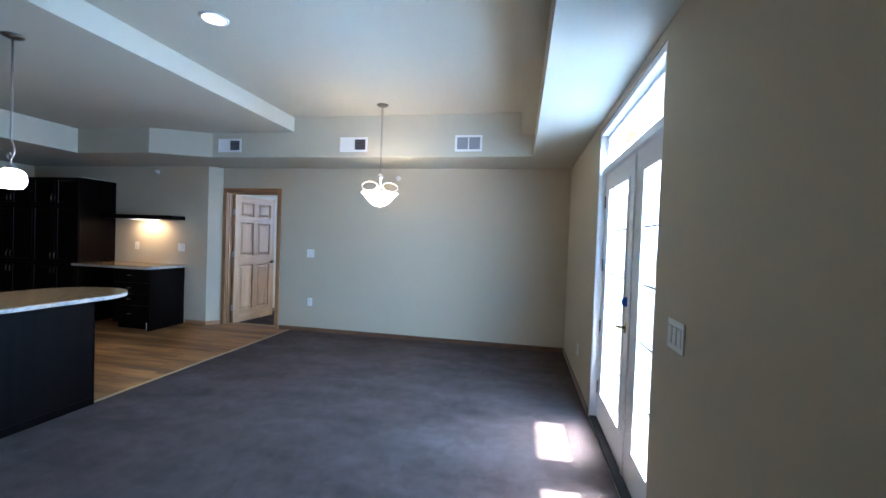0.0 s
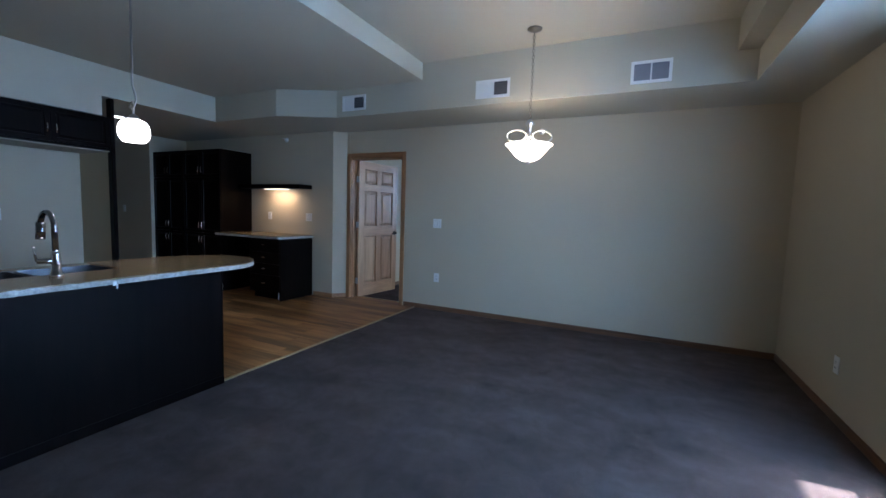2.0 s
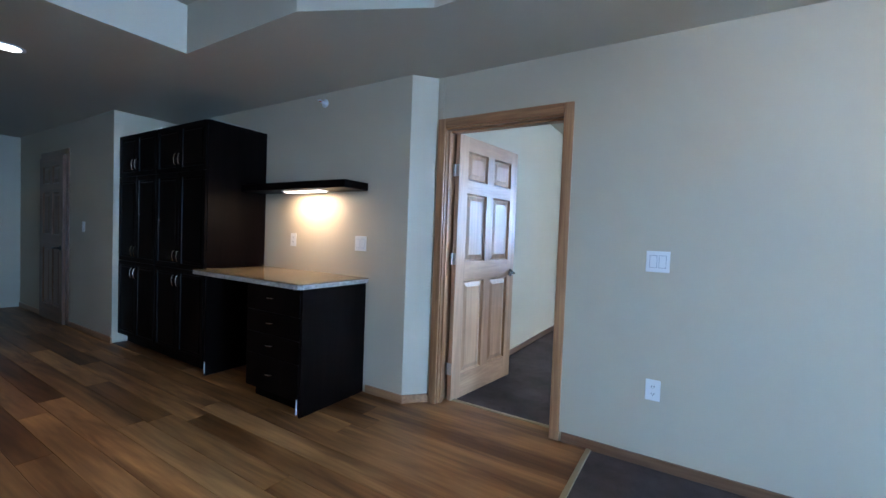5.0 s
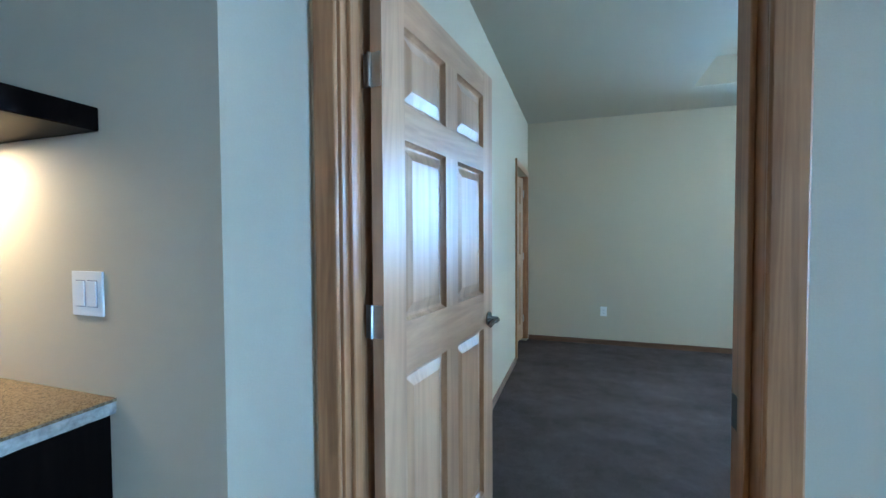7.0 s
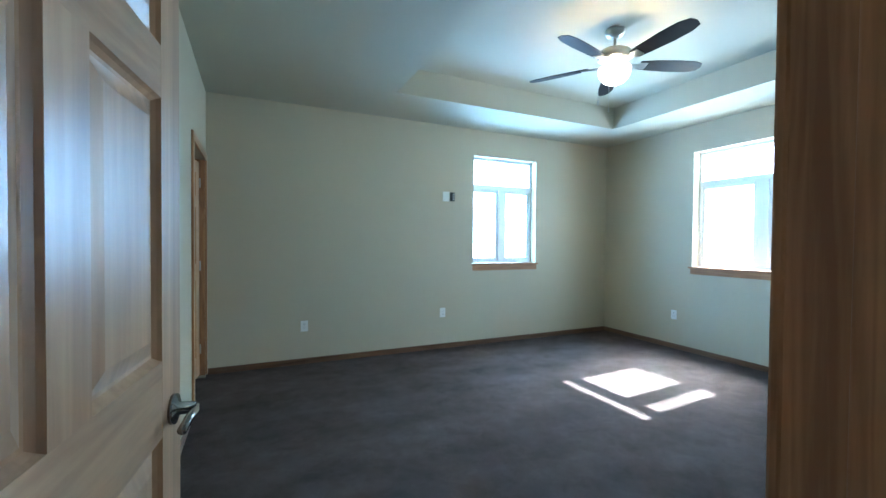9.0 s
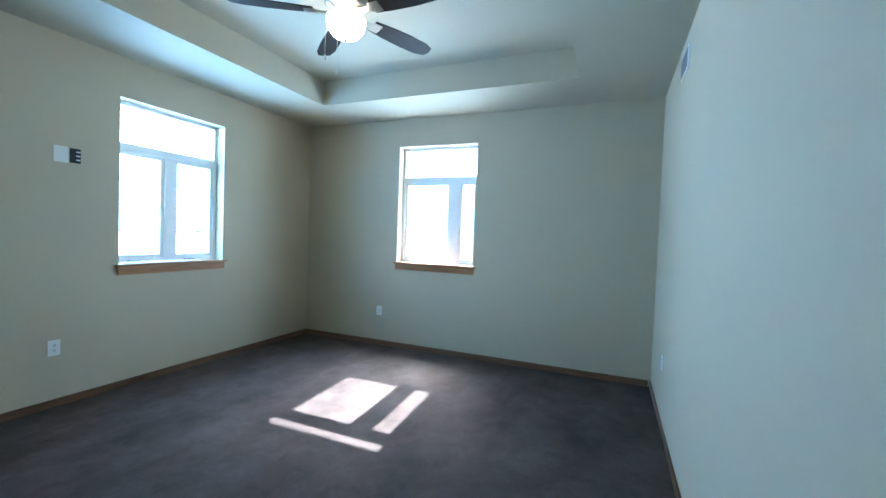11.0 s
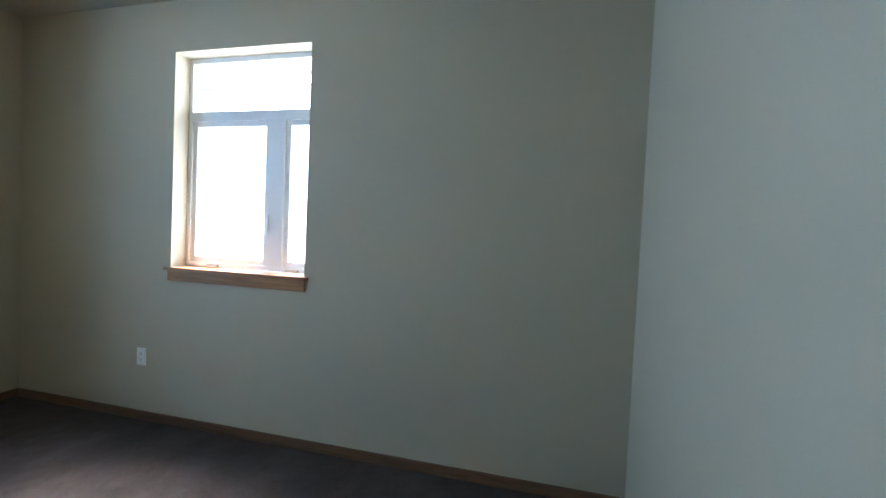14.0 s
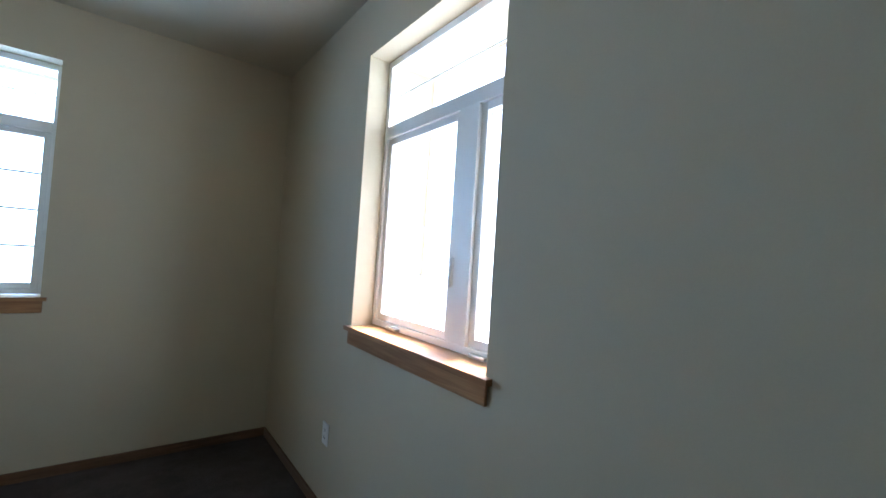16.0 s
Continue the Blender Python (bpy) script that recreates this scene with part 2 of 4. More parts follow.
def link(name, bm, material, smooth=False):
    bmesh.ops.recalc_face_normals(bm, faces=bm.faces)
    me = bpy.data.meshes.new(name)
    bm.to_mesh(me)
    bm.free()
    if smooth:
        for p in me.polygons:
            p.use_smooth = True
    me.materials.append(material)
    return new(name, me)


def part(name, bm, material, parent, label="", smooth=False, local=False):
    """One mesh under a thing or part; given in world metres unless local."""
    base = BASE[parent.name]
    if not local:
        bmesh.ops.translate(bm, verts=bm.verts, vec=-base)
    ob = link(name, bm, material, smooth)
    ob.parent = parent
    BASE[ob.name] = base
    return tagged(ob, label)


def setting(name, bm, material, label, category):
    ob = link(name, bm, material)
    BASE[ob.name] = Vector((0, 0, 0))
    return tagged(ob, label, category, kind="structure")


def box(lo, hi, bevel=0.0, bm=None):
    bm = bm or bmesh.new()
    lo, hi = [min(a, b) for a, b in zip(lo, hi)], [max(a, b) for a, b in zip(lo, hi)]
    m = Matrix.Translation([(a + b) / 2 for a, b in zip(lo, hi)]) @ Matrix.Diagonal([b - a for a, b in zip(lo, hi)] + [1])
    r = bmesh.ops.create_cube(bm, size=1, matrix=m)
    if bevel:
        edges = {e for v in r["verts"] for e in v.link_edges}
        bmesh.ops.bevel(bm, geom=list(edges), offset=bevel, segments=2, affect="EDGES", profile=0.5)
    return bm


def boxes(*spans, bevel=0.0):
    bm = bmesh.new()
    for lo, hi in spans:
        box(lo, hi, bevel, bm)
    return bm


def prism(points, z0, z1, bevel=0.0):
    bm = bmesh.new()
    f = bm.faces.new([bm.verts.new((x, y, z0)) for x, y in points])
    r = bmesh.ops.extrude_face_region(bm, geom=[f])
    bmesh.ops.translate(bm, verts=[v for v in r["geom"] if isinstance(v, bmesh.types.BMVert)], vec=(0, 0, z1 - z0))
    return bm


def lathe(profile, centre=(0, 0, 0), n=28, caps=True):
    """A turned body about a vertical line; profile of (radius, height)."""
    bm = bmesh.new()
    rings = []
    for r, z in profile:
        rings.append([bm.verts.new((centre[0] + max(r, 1e-4) * math.cos(2 * math.pi * i / n), centre[1] + max(r, 1e-4) * math.sin(2 * math.pi * i / n), centre[2] + z)) for i in range(n)])
    for a, b in zip(rings, rings[1:]):
        for i in range(n):
            bm.faces.new((a[i], a[(i + 1) % n], b[(i + 1) % n], b[i]))
    if caps:
        bm.faces.new(rings[0])
        bm.faces.new(list(reversed(rings[-1])))
    bmesh.ops.remove_doubles(bm, verts=bm.verts, dist=2e-4)
    return bm


def rod(points, r, n=10, bm=None):
    """A round bar along a line of points."""
    bm = bm or bmesh.new()
    pts = [Vector(p) for p in points]
    rings = []
    for i, p in enumerate(pts):
        d = (pts[min(i + 1, len(pts) - 1)] - pts[max(i - 1, 0)]).normalized()
        q = d.to_track_quat("Z", "Y").to_matrix()
        if rings:
            side = (last - d * last.dot(d)).normalized()
        else:
            side = q @ Vector((1, 0, 0))
        last = side
        up = d.cross(side)
        rings.append([bm.verts.new(p + r * (math.cos(2 * math.pi * k / n) * side + math.sin(2 * math.pi * k / n) * up)) for k in range(n)])
    for a, b in zip(rings, rings[1:]):
        for k in range(n):
            bm.faces.new((a[k], a[(k + 1) % n], b[(k + 1) % n], b[k]))
    bm.faces.new(rings[0])
    bm.faces.new(list(reversed(rings[-1])))
    return bm


def arc(centre, r, a0, a1, u, v, n=14):
    c, u, v = Vector(centre), Vector(u), Vector(v)
    return [c + r * (math.cos(radians(a0 + (a1 - a0) * i / n)) * u + math.sin(radians(a0 + (a1 - a0) * i / n)) * v) for i in range(n + 1)]


# ---- structure ----
XL, XB, XO = 0.847, 0.978, 1.40          # inner faces of the east wall, outer face
YN, YB, YA = 5.0, 5.308, 9.53             # living north face, bedroom south face, bedroom north face
ZS, ZM, ZK, ZB = 2.415, 2.915, 2.733, 2.755  # soffit, living, kitchen and bedroom ceilings
SOUTH, WEST = -2.8, -10.9
FB = -0.03                                # bedroom carpet
DY0, DY1, DZ = 1.40, 2.98, 2.36          # french door opening

setting("floor_living_carpet", box((-3.12, SOUTH, -0.1), (XL, YN, 0)), CARPET, "dark grey-brown cut pile carpet with vacuum marks", "carpet")
setting("floor_bedroom_carpet", box((-4.33, 5.14, -0.1), (XB, YA, FB)), CARPET, "dark grey-brown cut pile bedroom carpet", "carpet")
setting("subfloor", box((WEST, SOUTH, -0.12), (-3.12, 5.14, -0.012)), SUBFLOOR, "dark base under the kitchen planks", "floor")
setting("subfloor_doorway", box((-3.12, 5.0, -0.12), (XL, 5.14, -0.004)), SUBFLOOR, "dark base under the wall", "floor")
setting("wall_east_living", boxes(((XL, SOUTH, -0.1), (XO, DY0, 3.2)), ((XL, DY1, -0.1), (XO, 5.2, 3.2)), ((XL, DY0, DZ), (XO, DY1, 3.2)), ((XL, DY0, -0.1), (XO, DY1, -0.001))), WALL, "beige painted wall with a french door opening", "wall")
WB0, WB1, WZ0, WZ1 = 7.165, 8.157, 1.0, 2.424
setting("wall_east_bedroom", boxes(((XB, 5.2, -0.1), (XO, WB0, 3.2)), ((XB, WB1, -0.1), (XO, YA + 0.42, 3.2)), ((XB, WB0, -0.1), (XO, WB1, WZ0)), ((XB, WB0, WZ1), (XO, WB1, 3.2))), WALL, "beige painted bedroom wall with a window opening", "wall")
WA0, WA1 = -1.325, -0.335
setting("wall_north_bedroom", boxes(((-4.45, YA, -0.1), (WA0, YA + 0.42, 3.2)), ((WA1, YA, -0.1), (XB, YA + 0.42, 3.2)), ((WA0, YA, -0.1), (WA1, YA + 0.42, WZ0)), ((WA0, YA, WZ1), (WA1, YA + 0.42, 3.2))), WALL, "beige painted bedroom wall with a window opening", "wall")
OX0, OX1, OZ = -4.258, -3.36, 2.05
setting("wall_north_living", boxes(((-4.445, YN, -0.1), (OX0 - 0.002, 5.182, 3.2)), ((OX1, YN, -0.1), (-2.85, 5.145, 3.2)), ((-2.85, YN, -0.1), (XL, 5.2, 3.2)), ((OX0, YN, OZ), (OX1, 5.145, 3.2))), WALL, "beige painted wall with a bedroom doorway", "wall")
setting("wall_slant", prism([(-4.446, 4.853), (-4.31, 5.002), (-4.446, 5.002)], -0.1, 2.6), WALL, "slanted painted wall beside the doorway", "wall")
setting("wall_south_bedroom", box((-2.85, 5.2, -0.1), (XB, YB, 3.2)), WALL, "beige painted wall lit blue by the windows", "wall")
CY0, CY1 = 8.53, 9.44
setting("wall_west_bedroom", boxes(((-4.45, 5.182, -0.1), (-4.33, CY0, 3.2)), ((-4.45, CY1, -0.1), (-4.33, YA, 3.2)), ((-4.45, CY0, 2.07), (-4.33, CY1, 3.2))), WALL, "beige painted bedroom wall with a closet doorway", "wall")
setting("closet_back", box((-5.0, CY0 - 0.2, -0.1), (-4.9, CY1 + 0.1, 2.6)), WALL, "closet wall behind the door", "wall")
setting("closet_floor", box((-5.0, CY0 - 0.2, -0.1), (-4.33, CY1 + 0.2, FB - 0.002)), CARPET, "closet carpet", "carpet")
setting("closet_ceiling", box((-5.0, CY0 - 0.2, 2.5), (-4.45, CY1 + 0.2, 2.6)), CEIL, "closet ceiling", "ceiling")
setting("closet_side", boxes(((-4.9, CY0 - 0.2, -0.1), (-4.45, CY0 - 0.12, 2.6)), ((-4.9, CY1 + 0.1, -0.1), (-4.45, CY1 + 0.2, 2.6))), WALL, "closet side walls", "wall")
setting("wall_north_kitchen", box((-7.78, 4.854, -0.1), (-4.445, 5.2, 2.6)), WALL, "beige painted wall behind the pantry and desk", "wall")
setting("wall_north_hall", box((WEST, 4.24, -0.1), (-7.78, 5.2, 2.6)), WALL, "beige painted hallway wall", "wall")
setting("wall_west_hall", box((WEST - 0.12, SOUTH, -0.1), (WEST, 5.2, 3.2)), WALL, "beige wall at the end of the hall", "wall")
setting("wall_south_hall", box((WEST, 2.72, -0.1), (-6.42, 2.84, 2.6)), WALL, "beige painted hallway wall", "wall")
setting("wall_west_kitchen", box((-6.42, SOUTH, -0.1), (-6.3, 2.84, 2.6)), WALL, "beige painted wall behind the fridge space", "wall")
setting("wall_south", box((WEST, SOUTH - 0.12, -0.1), (XO, SOUTH, 3.2)), WALL, "plain beige wall closing the room", "wall")
setting("ceiling_living", box((-2.65, SOUTH, ZM), (XL, YN, 3.2)), CEIL, "matt off-white raised living room ceiling", "ceiling")
setting("ceiling_kitchen", box((WEST, SOUTH, ZK), (-2.65, YN, 3.2)), CEIL, "matt off-white kitchen ceiling a step lower", "ceiling")
setting("soffit_north", prism([(0.85, 5.01), (WEST, 5.01), (WEST, 2.58), (-5.62, 2.58), (-5.62, 3.88), (-4.50, 3.88), (-3.83, 4.19), (0.85, 4.19)], ZS, 3.1), CEIL, "painted dropped soffit with a slanted corner", "soffit")
setting("soffit_west", box((-6.4, SOUTH, 2.21), (-5.617, 2.585, 3.0)), CEIL, "painted soffit over the kitchen cabinets", "soffit")
setting("soffit_east", boxes(((0.343, SOUTH, ZS), (0.85, 4.192, 3.05)), ((0.20, SOUTH, 2.66), (0.345, 4.195, 3.05))), CEIL, "stepped painted soffit along the window wall", "soffit")
TX0, TX1, TY0, TY1, TZ = -2.645, 0.25, 6.03, 8.73, 3.02
setting("ceiling_bedroom", boxes(((-4.45, 5.145, ZB), (TX0, YA, 3.2)), ((TX1, 5.2, ZB), (XB, YA, 3.2)), ((TX0, 5.2, ZB), (TX1, TY0, 3.2)), ((TX0, TY1, ZB), (TX1, YA, 3.2)), ((TX0, TY0, TZ), (TX1, TY1, 3.2))), CEIL, "off-white bedroom ceiling with a raised tray", "ceiling")


def baseboard(a, b, face, axis, outward, z=0.0):
    """Oak board on a wall face; a to b along the wall. Living and bedroom boards are set darker."""
    t, h = 0.013 * outward, 0.062
    # Bedroom boards (z < 0) carry the dim light there in their colour.
    if axis == "x":
        bm = box((a, face, z), (b, face + t, z + h), 0.003)
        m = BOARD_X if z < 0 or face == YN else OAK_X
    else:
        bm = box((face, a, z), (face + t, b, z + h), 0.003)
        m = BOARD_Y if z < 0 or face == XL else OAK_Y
    setting("baseboard", bm, m, "narrow stained oak baseboard along the wall", "baseboard")


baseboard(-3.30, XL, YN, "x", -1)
bm = box((0, -0.013, 0), (0.202, 0, 0.062), 0.003)
bmesh.ops.transform(bm, matrix=pose(-4.446, 4.853, 0, 0, 0, math.degrees(math.atan2(0.149, 0.136))), verts=bm.verts)
setting("baseboard", bm, OAK_X, "narrow stained oak baseboard along the wall", "baseboard")
baseboard(-4.80, -4.432, 4.854, "x", -1)
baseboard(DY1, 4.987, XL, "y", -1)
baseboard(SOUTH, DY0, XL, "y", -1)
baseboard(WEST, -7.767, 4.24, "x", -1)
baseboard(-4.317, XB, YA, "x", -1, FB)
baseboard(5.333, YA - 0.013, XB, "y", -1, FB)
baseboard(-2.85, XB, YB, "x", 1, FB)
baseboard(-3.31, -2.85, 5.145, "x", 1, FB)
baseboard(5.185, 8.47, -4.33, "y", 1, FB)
setting("carpet_trim", box((-3.145, 2.05, -0.01), (-3.115, YN, 0.008), 0.004), plain("tan_metal_strip", (0.45, 0.34, 0.2), 0.35, 0.6), "tan metal strip between carpet and planks", "floor trim")
setting("doorway_trim", box((OX0, 5.125, -0.01), (OX1, 5.155, 0.008), 0.004), plain("tan_door_strip", (0.45, 0.34, 0.2), 0.35, 0.6), "tan metal strip in the bedroom doorway", "floor trim")


# ---- doors ----
def panel_leaf(owner, w, h, t, material, rail_material):
    """Six-panel leaf in local metres: hinge edge at x = 0, width along x, thickness along y."""
    st, mid = 0.115, 0.10
    rows = [(0.19, 0.915), (1.07, 1.597), (1.70, 1.92)]
    pw = (w - 2 * st - mid) / 2
    for x0, x1 in ((0, st), (w - st, w)):
        part("stile", box((x0, 0, 0), (x1, t, h)), material, owner, local=True)
    zs = [0] + [z for r in rows for z in r] + [h]
    for z0, z1 in zip(zs[::2], zs[1::2]):
        part("rail", box((st, 0.0002, z0), (w - st, t - 0.0002, z1)), rail_material, owner, local=True)
    for z0, z1 in rows:
        part("muntin", box((st + pw, 0, z0), (st + pw + mid, t, z1)), material, owner, local=True)
    for z0, z1 in rows:
        for x0 in (st, st + pw + mid):
            bm = bmesh.new()
            for s in (0, 1):
                loops = []
                for inset, depth in ((0, 0.001), (0.004, 0.008), (0.011, 0.0155), (0.018, 0.0155), (0.05, 0.005)):
                    y = depth if s == 0 else t - depth
                    loops.append([bm.verts.new(p) for p in ((x0 + inset, y, z0 + inset), (x0 + pw - inset, y, z0 + inset), (x0 + pw - inset, y, z1 - inset), (x0 + inset, y, z1 - inset))])
                for a, b in zip(loops, loops[1:]):
                    for i in range(4):
                        bm.faces.new((a[i], a[(i + 1) % 4], b[(i + 1) % 4], b[i]))
                bm.faces.new(loops[-1])
            part("raised_panel", bm, material, owner, local=True)


def lever(owner, x, y, z, out, along, material):
    bm = lathe([(0.0, 0), (0.032, 0), (0.032, 0.008), (0.014, 0.014), (0.012, 0.045), (0, 0.045)], n=18)
    bmesh.ops.rotate(bm, verts=bm.verts, cent=(0, 0, 0), matrix=Matrix.Rotation(radians(-90 * out), 3, "X"))
    bmesh.ops.translate(bm, verts=bm.verts, vec=(x, y, z))
    rod([(x, y + out * 0.045, z), (x + along * 0.03, y + out * 0.05, z), (x + along * 0.075, y + out * 0.05, z + 0.004), (x + along * 0.11, y + out * 0.047, z - 0.006)], 0.009, 10, bm)
    return part("door_handle", bm, material, owner, "metal lever handle", True, True)


# oak jambs and casing of the bedroom doorway
bedroom_frame = thing("door_frame", (OX0, YN, 0), "stained oak door frame with flat casing", "door frame")
JX = OX1 - 0.012   # face of the latch-side jamb
YW = 5.145         # bedroom face of the wall at the doorway
part("jamb", box((OX0 - 0.002, YN + 0.002, 0), (OX0 + 0.03, 5.10, OZ), 0.002), OAK, bedroom_frame)
part("jamb", box((JX, YN + 0.002, 0), (OX1 + 0.002, YW, OZ)), OAK, bedroom_frame)
part("strike_plate", box((JX - 0.002, 5.105, 0.91), (JX + 0.001, 5.143, 0.98)), IRON, bedroom_frame, "dark strike plate")
part("head_jamb", box((OX0 + 0.03, YN + 0.002, OZ - 0.02), (JX, YW, OZ + 0.002)), OAK_X, bedroom_frame)
part("stop", box((JX - 0.011, 5.045, 0), (JX, 5.085, OZ - 0.02), 0.003), OAK, bedroom_frame)
part("stop", box((OX0 + 0.03, 5.03, 0), (OX0 + 0.041, 5.07, OZ - 0.02), 0.003), OAK, bedroom_frame)
part("head_stop", box((OX0 + 0.041, 5.045, OZ - 0.031), (JX - 0.011, 5.085, OZ - 0.02), 0.003), OAK_X, bedroom_frame)
part("casing", box((OX0 - 0.037, YN - 0.017, 0), (OX0 + 0.024, YN, OZ + 0.06), 0.005), OAK, bedroom_frame)
part("jamb", box((OX0 - 0.002, 5.10, 0), (OX0 + 0.018, 5.182, OZ)), OAK, bedroom_frame)
part("casing", box((OX0 - 0.06, 5.182, 0), (OX0 + 0.014, 5.199, OZ + 0.06), 0.004), OAK, bedroom_frame)
for y0, y1, back in ((YN - 0.017, YN, 0), (YW, YW + 0.017, 0.004)):
    part("casing", box((JX - 0.002 + back, y0, 0), (OX1 + 0.048, y1, OZ + 0.06), 0.005), OAK, bedroom_frame)
    part("head_casing", box((OX0 + 0.024, y0, OZ - 0.008), (JX - 0.002 + back, y1, OZ + 0.06), 0.005), OAK_X, bedroom_frame)

ANG = math.degrees(math.atan2(0.876, 0.112))
leaf = thing("bedroom_door", (-4.175, 5.113, -0.005), "pale oak six-panel door standing open into the bedroom", "door", rz=ANG)
panel_leaf(leaf, 0.88, 2.03, 0.035, OAKDOOR, OAKDOOR_Y)
lever(leaf, 0.825, 0.0, 0.95, -1, -1, DARKCHROME)
lever(leaf, 0.825, 0.035, 0.95, 1, -1, DARKCHROME)
part("latch_plate", box((0.8795, 0.006, 0.925), (0.882, 0.029, 1.005)), NICKEL, leaf, local=True)
for z in (0.2, 1.045, 1.715):
    bm = boxes(((-0.002, 0.003, z), (0.0, 0.034, z + 0.09)), ((-0.003, 0.034, z), (-0.001, 0.056, z + 0.09)))
    rod([(-0.007, 0.036, z), (-0.007, 0.036, z + 0.09)], 0.006, 10, bm)
    part("hinge", bm, NICKEL, leaf, "satin nickel hinge", local=True)

closet_frame = thing("closet_door_frame", (-4.33, CY0, 0), "stained oak closet door frame", "door frame")
for y0, y1 in ((CY0 - 0.063, CY0 + 0.006), (CY1 - 0.006, CY1 + 0.063)):
    part("casing", box((-4.33, y0, 0), (-4.313, y1, 2.13), 0.004), OAK, closet_frame)
part("head_casing", box((-4.33, CY0 + 0.006, 2.062), (-4.313, CY1 - 0.006, 2.13), 0.004), OAK_Y, closet_frame)
for y0, y1 in ((CY0 - 0.002, CY0 + 0.018), (CY1 - 0.018, CY1 + 0.002)):
    part("jamb", box((-4.452, y0, 0), (-4.328, y1, 2.07)), OAK, closet_frame)
cleaf = thing("closet_door", (-4.41, CY1 - 0.02, 0.012), "pale oak six-panel closet door standing ajar", "door", rz=-97)
panel_leaf(cleaf, 0.86, 2.03, 0.035, OAKDOOR, OAKDOOR_Y)
for z in (0.2, 1.0, 1.79):
    part("hinge", rod([(0.0, 0.042, z), (0.0, 0.042, z + 0.09)], 0.006), NICKEL, cleaf, local=True)

# Door and casing take the darkened oak, as no lamp reaches them.
hall_frame = thing("hall_door_frame", (-9.6, 4.24, 0), "oak door frame in the hallway, coloured dark for the unlit hall", "door frame")
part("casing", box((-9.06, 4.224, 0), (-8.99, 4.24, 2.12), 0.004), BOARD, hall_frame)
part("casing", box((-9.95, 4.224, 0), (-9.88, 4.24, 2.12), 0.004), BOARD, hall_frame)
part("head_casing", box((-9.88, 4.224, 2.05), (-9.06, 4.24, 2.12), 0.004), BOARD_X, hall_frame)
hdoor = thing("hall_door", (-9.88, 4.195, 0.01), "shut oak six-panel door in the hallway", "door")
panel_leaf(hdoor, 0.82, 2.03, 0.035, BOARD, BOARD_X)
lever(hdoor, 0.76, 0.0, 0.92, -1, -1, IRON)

# french doors
XD = 0.905
fframe = thing("french_door_frame", (XD, DY0, 0), "white french door frame with a transom light", "door frame")
for y0, y1 in ((DY0, DY0 + 0.03), (DY1 - 0.03, DY1)):
    part("jamb", box((XL + 0.004, y0, 0), (XD + 0.14, y1, DZ), 0.002), VINYL, fframe)
part("head", box((XL + 0.006, DY0 + 0.03, DZ - 0.04), (XD + 0.14, DY1 - 0.03, DZ), 0.002), VINYL, fframe)
part("transom_bar", box((XL + 0.03, DY0 + 0.03, 2.0), (XD + 0.12, DY1 - 0.03, 2.05), 0.004), VINYL, fframe)
part("transom_sash", boxes(((XD, DY0 + 0.03, 2.05), (XD + 0.06, DY1 - 0.03, 2.075)), ((XD, DY0 + 0.03, 2.295), (XD + 0.06, DY1 - 0.03, 2.32)), ((XD, DY0 + 0.03, 2.075), (XD + 0.06, DY0 + 0.06, 2.295)), ((XD, DY1 - 0.06, 2.075), (XD + 0.06, DY1 - 0.03, 2.295))), VINYL, fframe)
tp = part("transom_pane", box((XD + 0.025, DY0 + 0.06, 2.075), (XD + 0.031, DY1 - 0.06, 2.295)), GLASS, fframe)
tp.visible_shadow = False
part("threshold", box((XL + 0.002, DY0 + 0.03, 0.0), (XD + 0.14, DY1 - 0.03, 0.022), 0.004), IRON, fframe, "dark metal threshold")


def french_leaf(y0, y1, gy0, gy1, gz0=0.25, gz1=1.86):
    d = thing("french_door", (XD, y0, 0.028), "white full-light french door, shut, with horizontal bars", "door", "pair of french doors")
    x0, x1, z0, z1 = XD, XD + 0.045, 0.0225, 1.998
    part("leaf_frame", boxes(((x0, y0, z0), (x1, gy0, z1)), ((x0, gy1, z0), (x1, y1, z1)), ((x0, gy0, z0), (x1, gy1, gz0)), ((x0, gy0, gz1), (x1, gy1, z1))), DOORWHITE, d)
    bm = boxes(((x0 - 0.008, gy0 - 0.022, gz0 - 0.022), (x0 + 0.004, gy0 + 0.004, gz1 + 0.022)), ((x0 - 0.008, gy1 - 0.004, gz0 - 0.022), (x0 + 0.004, gy1 + 0.022, gz1 + 0.022)),
               ((x0 - 0.008, gy0 + 0.004, gz0 - 0.022), (x0 + 0.004, gy1 - 0.004, gz0 + 0.004)), ((x0 - 0.008, gy0 + 0.004, gz1 - 0.004), (x0 + 0.004, gy1 - 0.004, gz1 + 0.022)), bevel=0.003)
    part("glazing_bead", bm, DOORWHITE, d)
    p = part("pane", box((x0 + 0.018, gy0, gz0), (x0 + 0.026, gy1, gz1)), GLASS, d)
    p.visible_shadow = False
    for i in range(1, 5):
        z = gz0 + (gz1 - gz0) * i / 5
        part("glazing_bar", box((x0 + 0.008, gy0, z - 0.006), (x0 + 0.016, gy1, z + 0.006)), DOORWHITE, d)
    return d


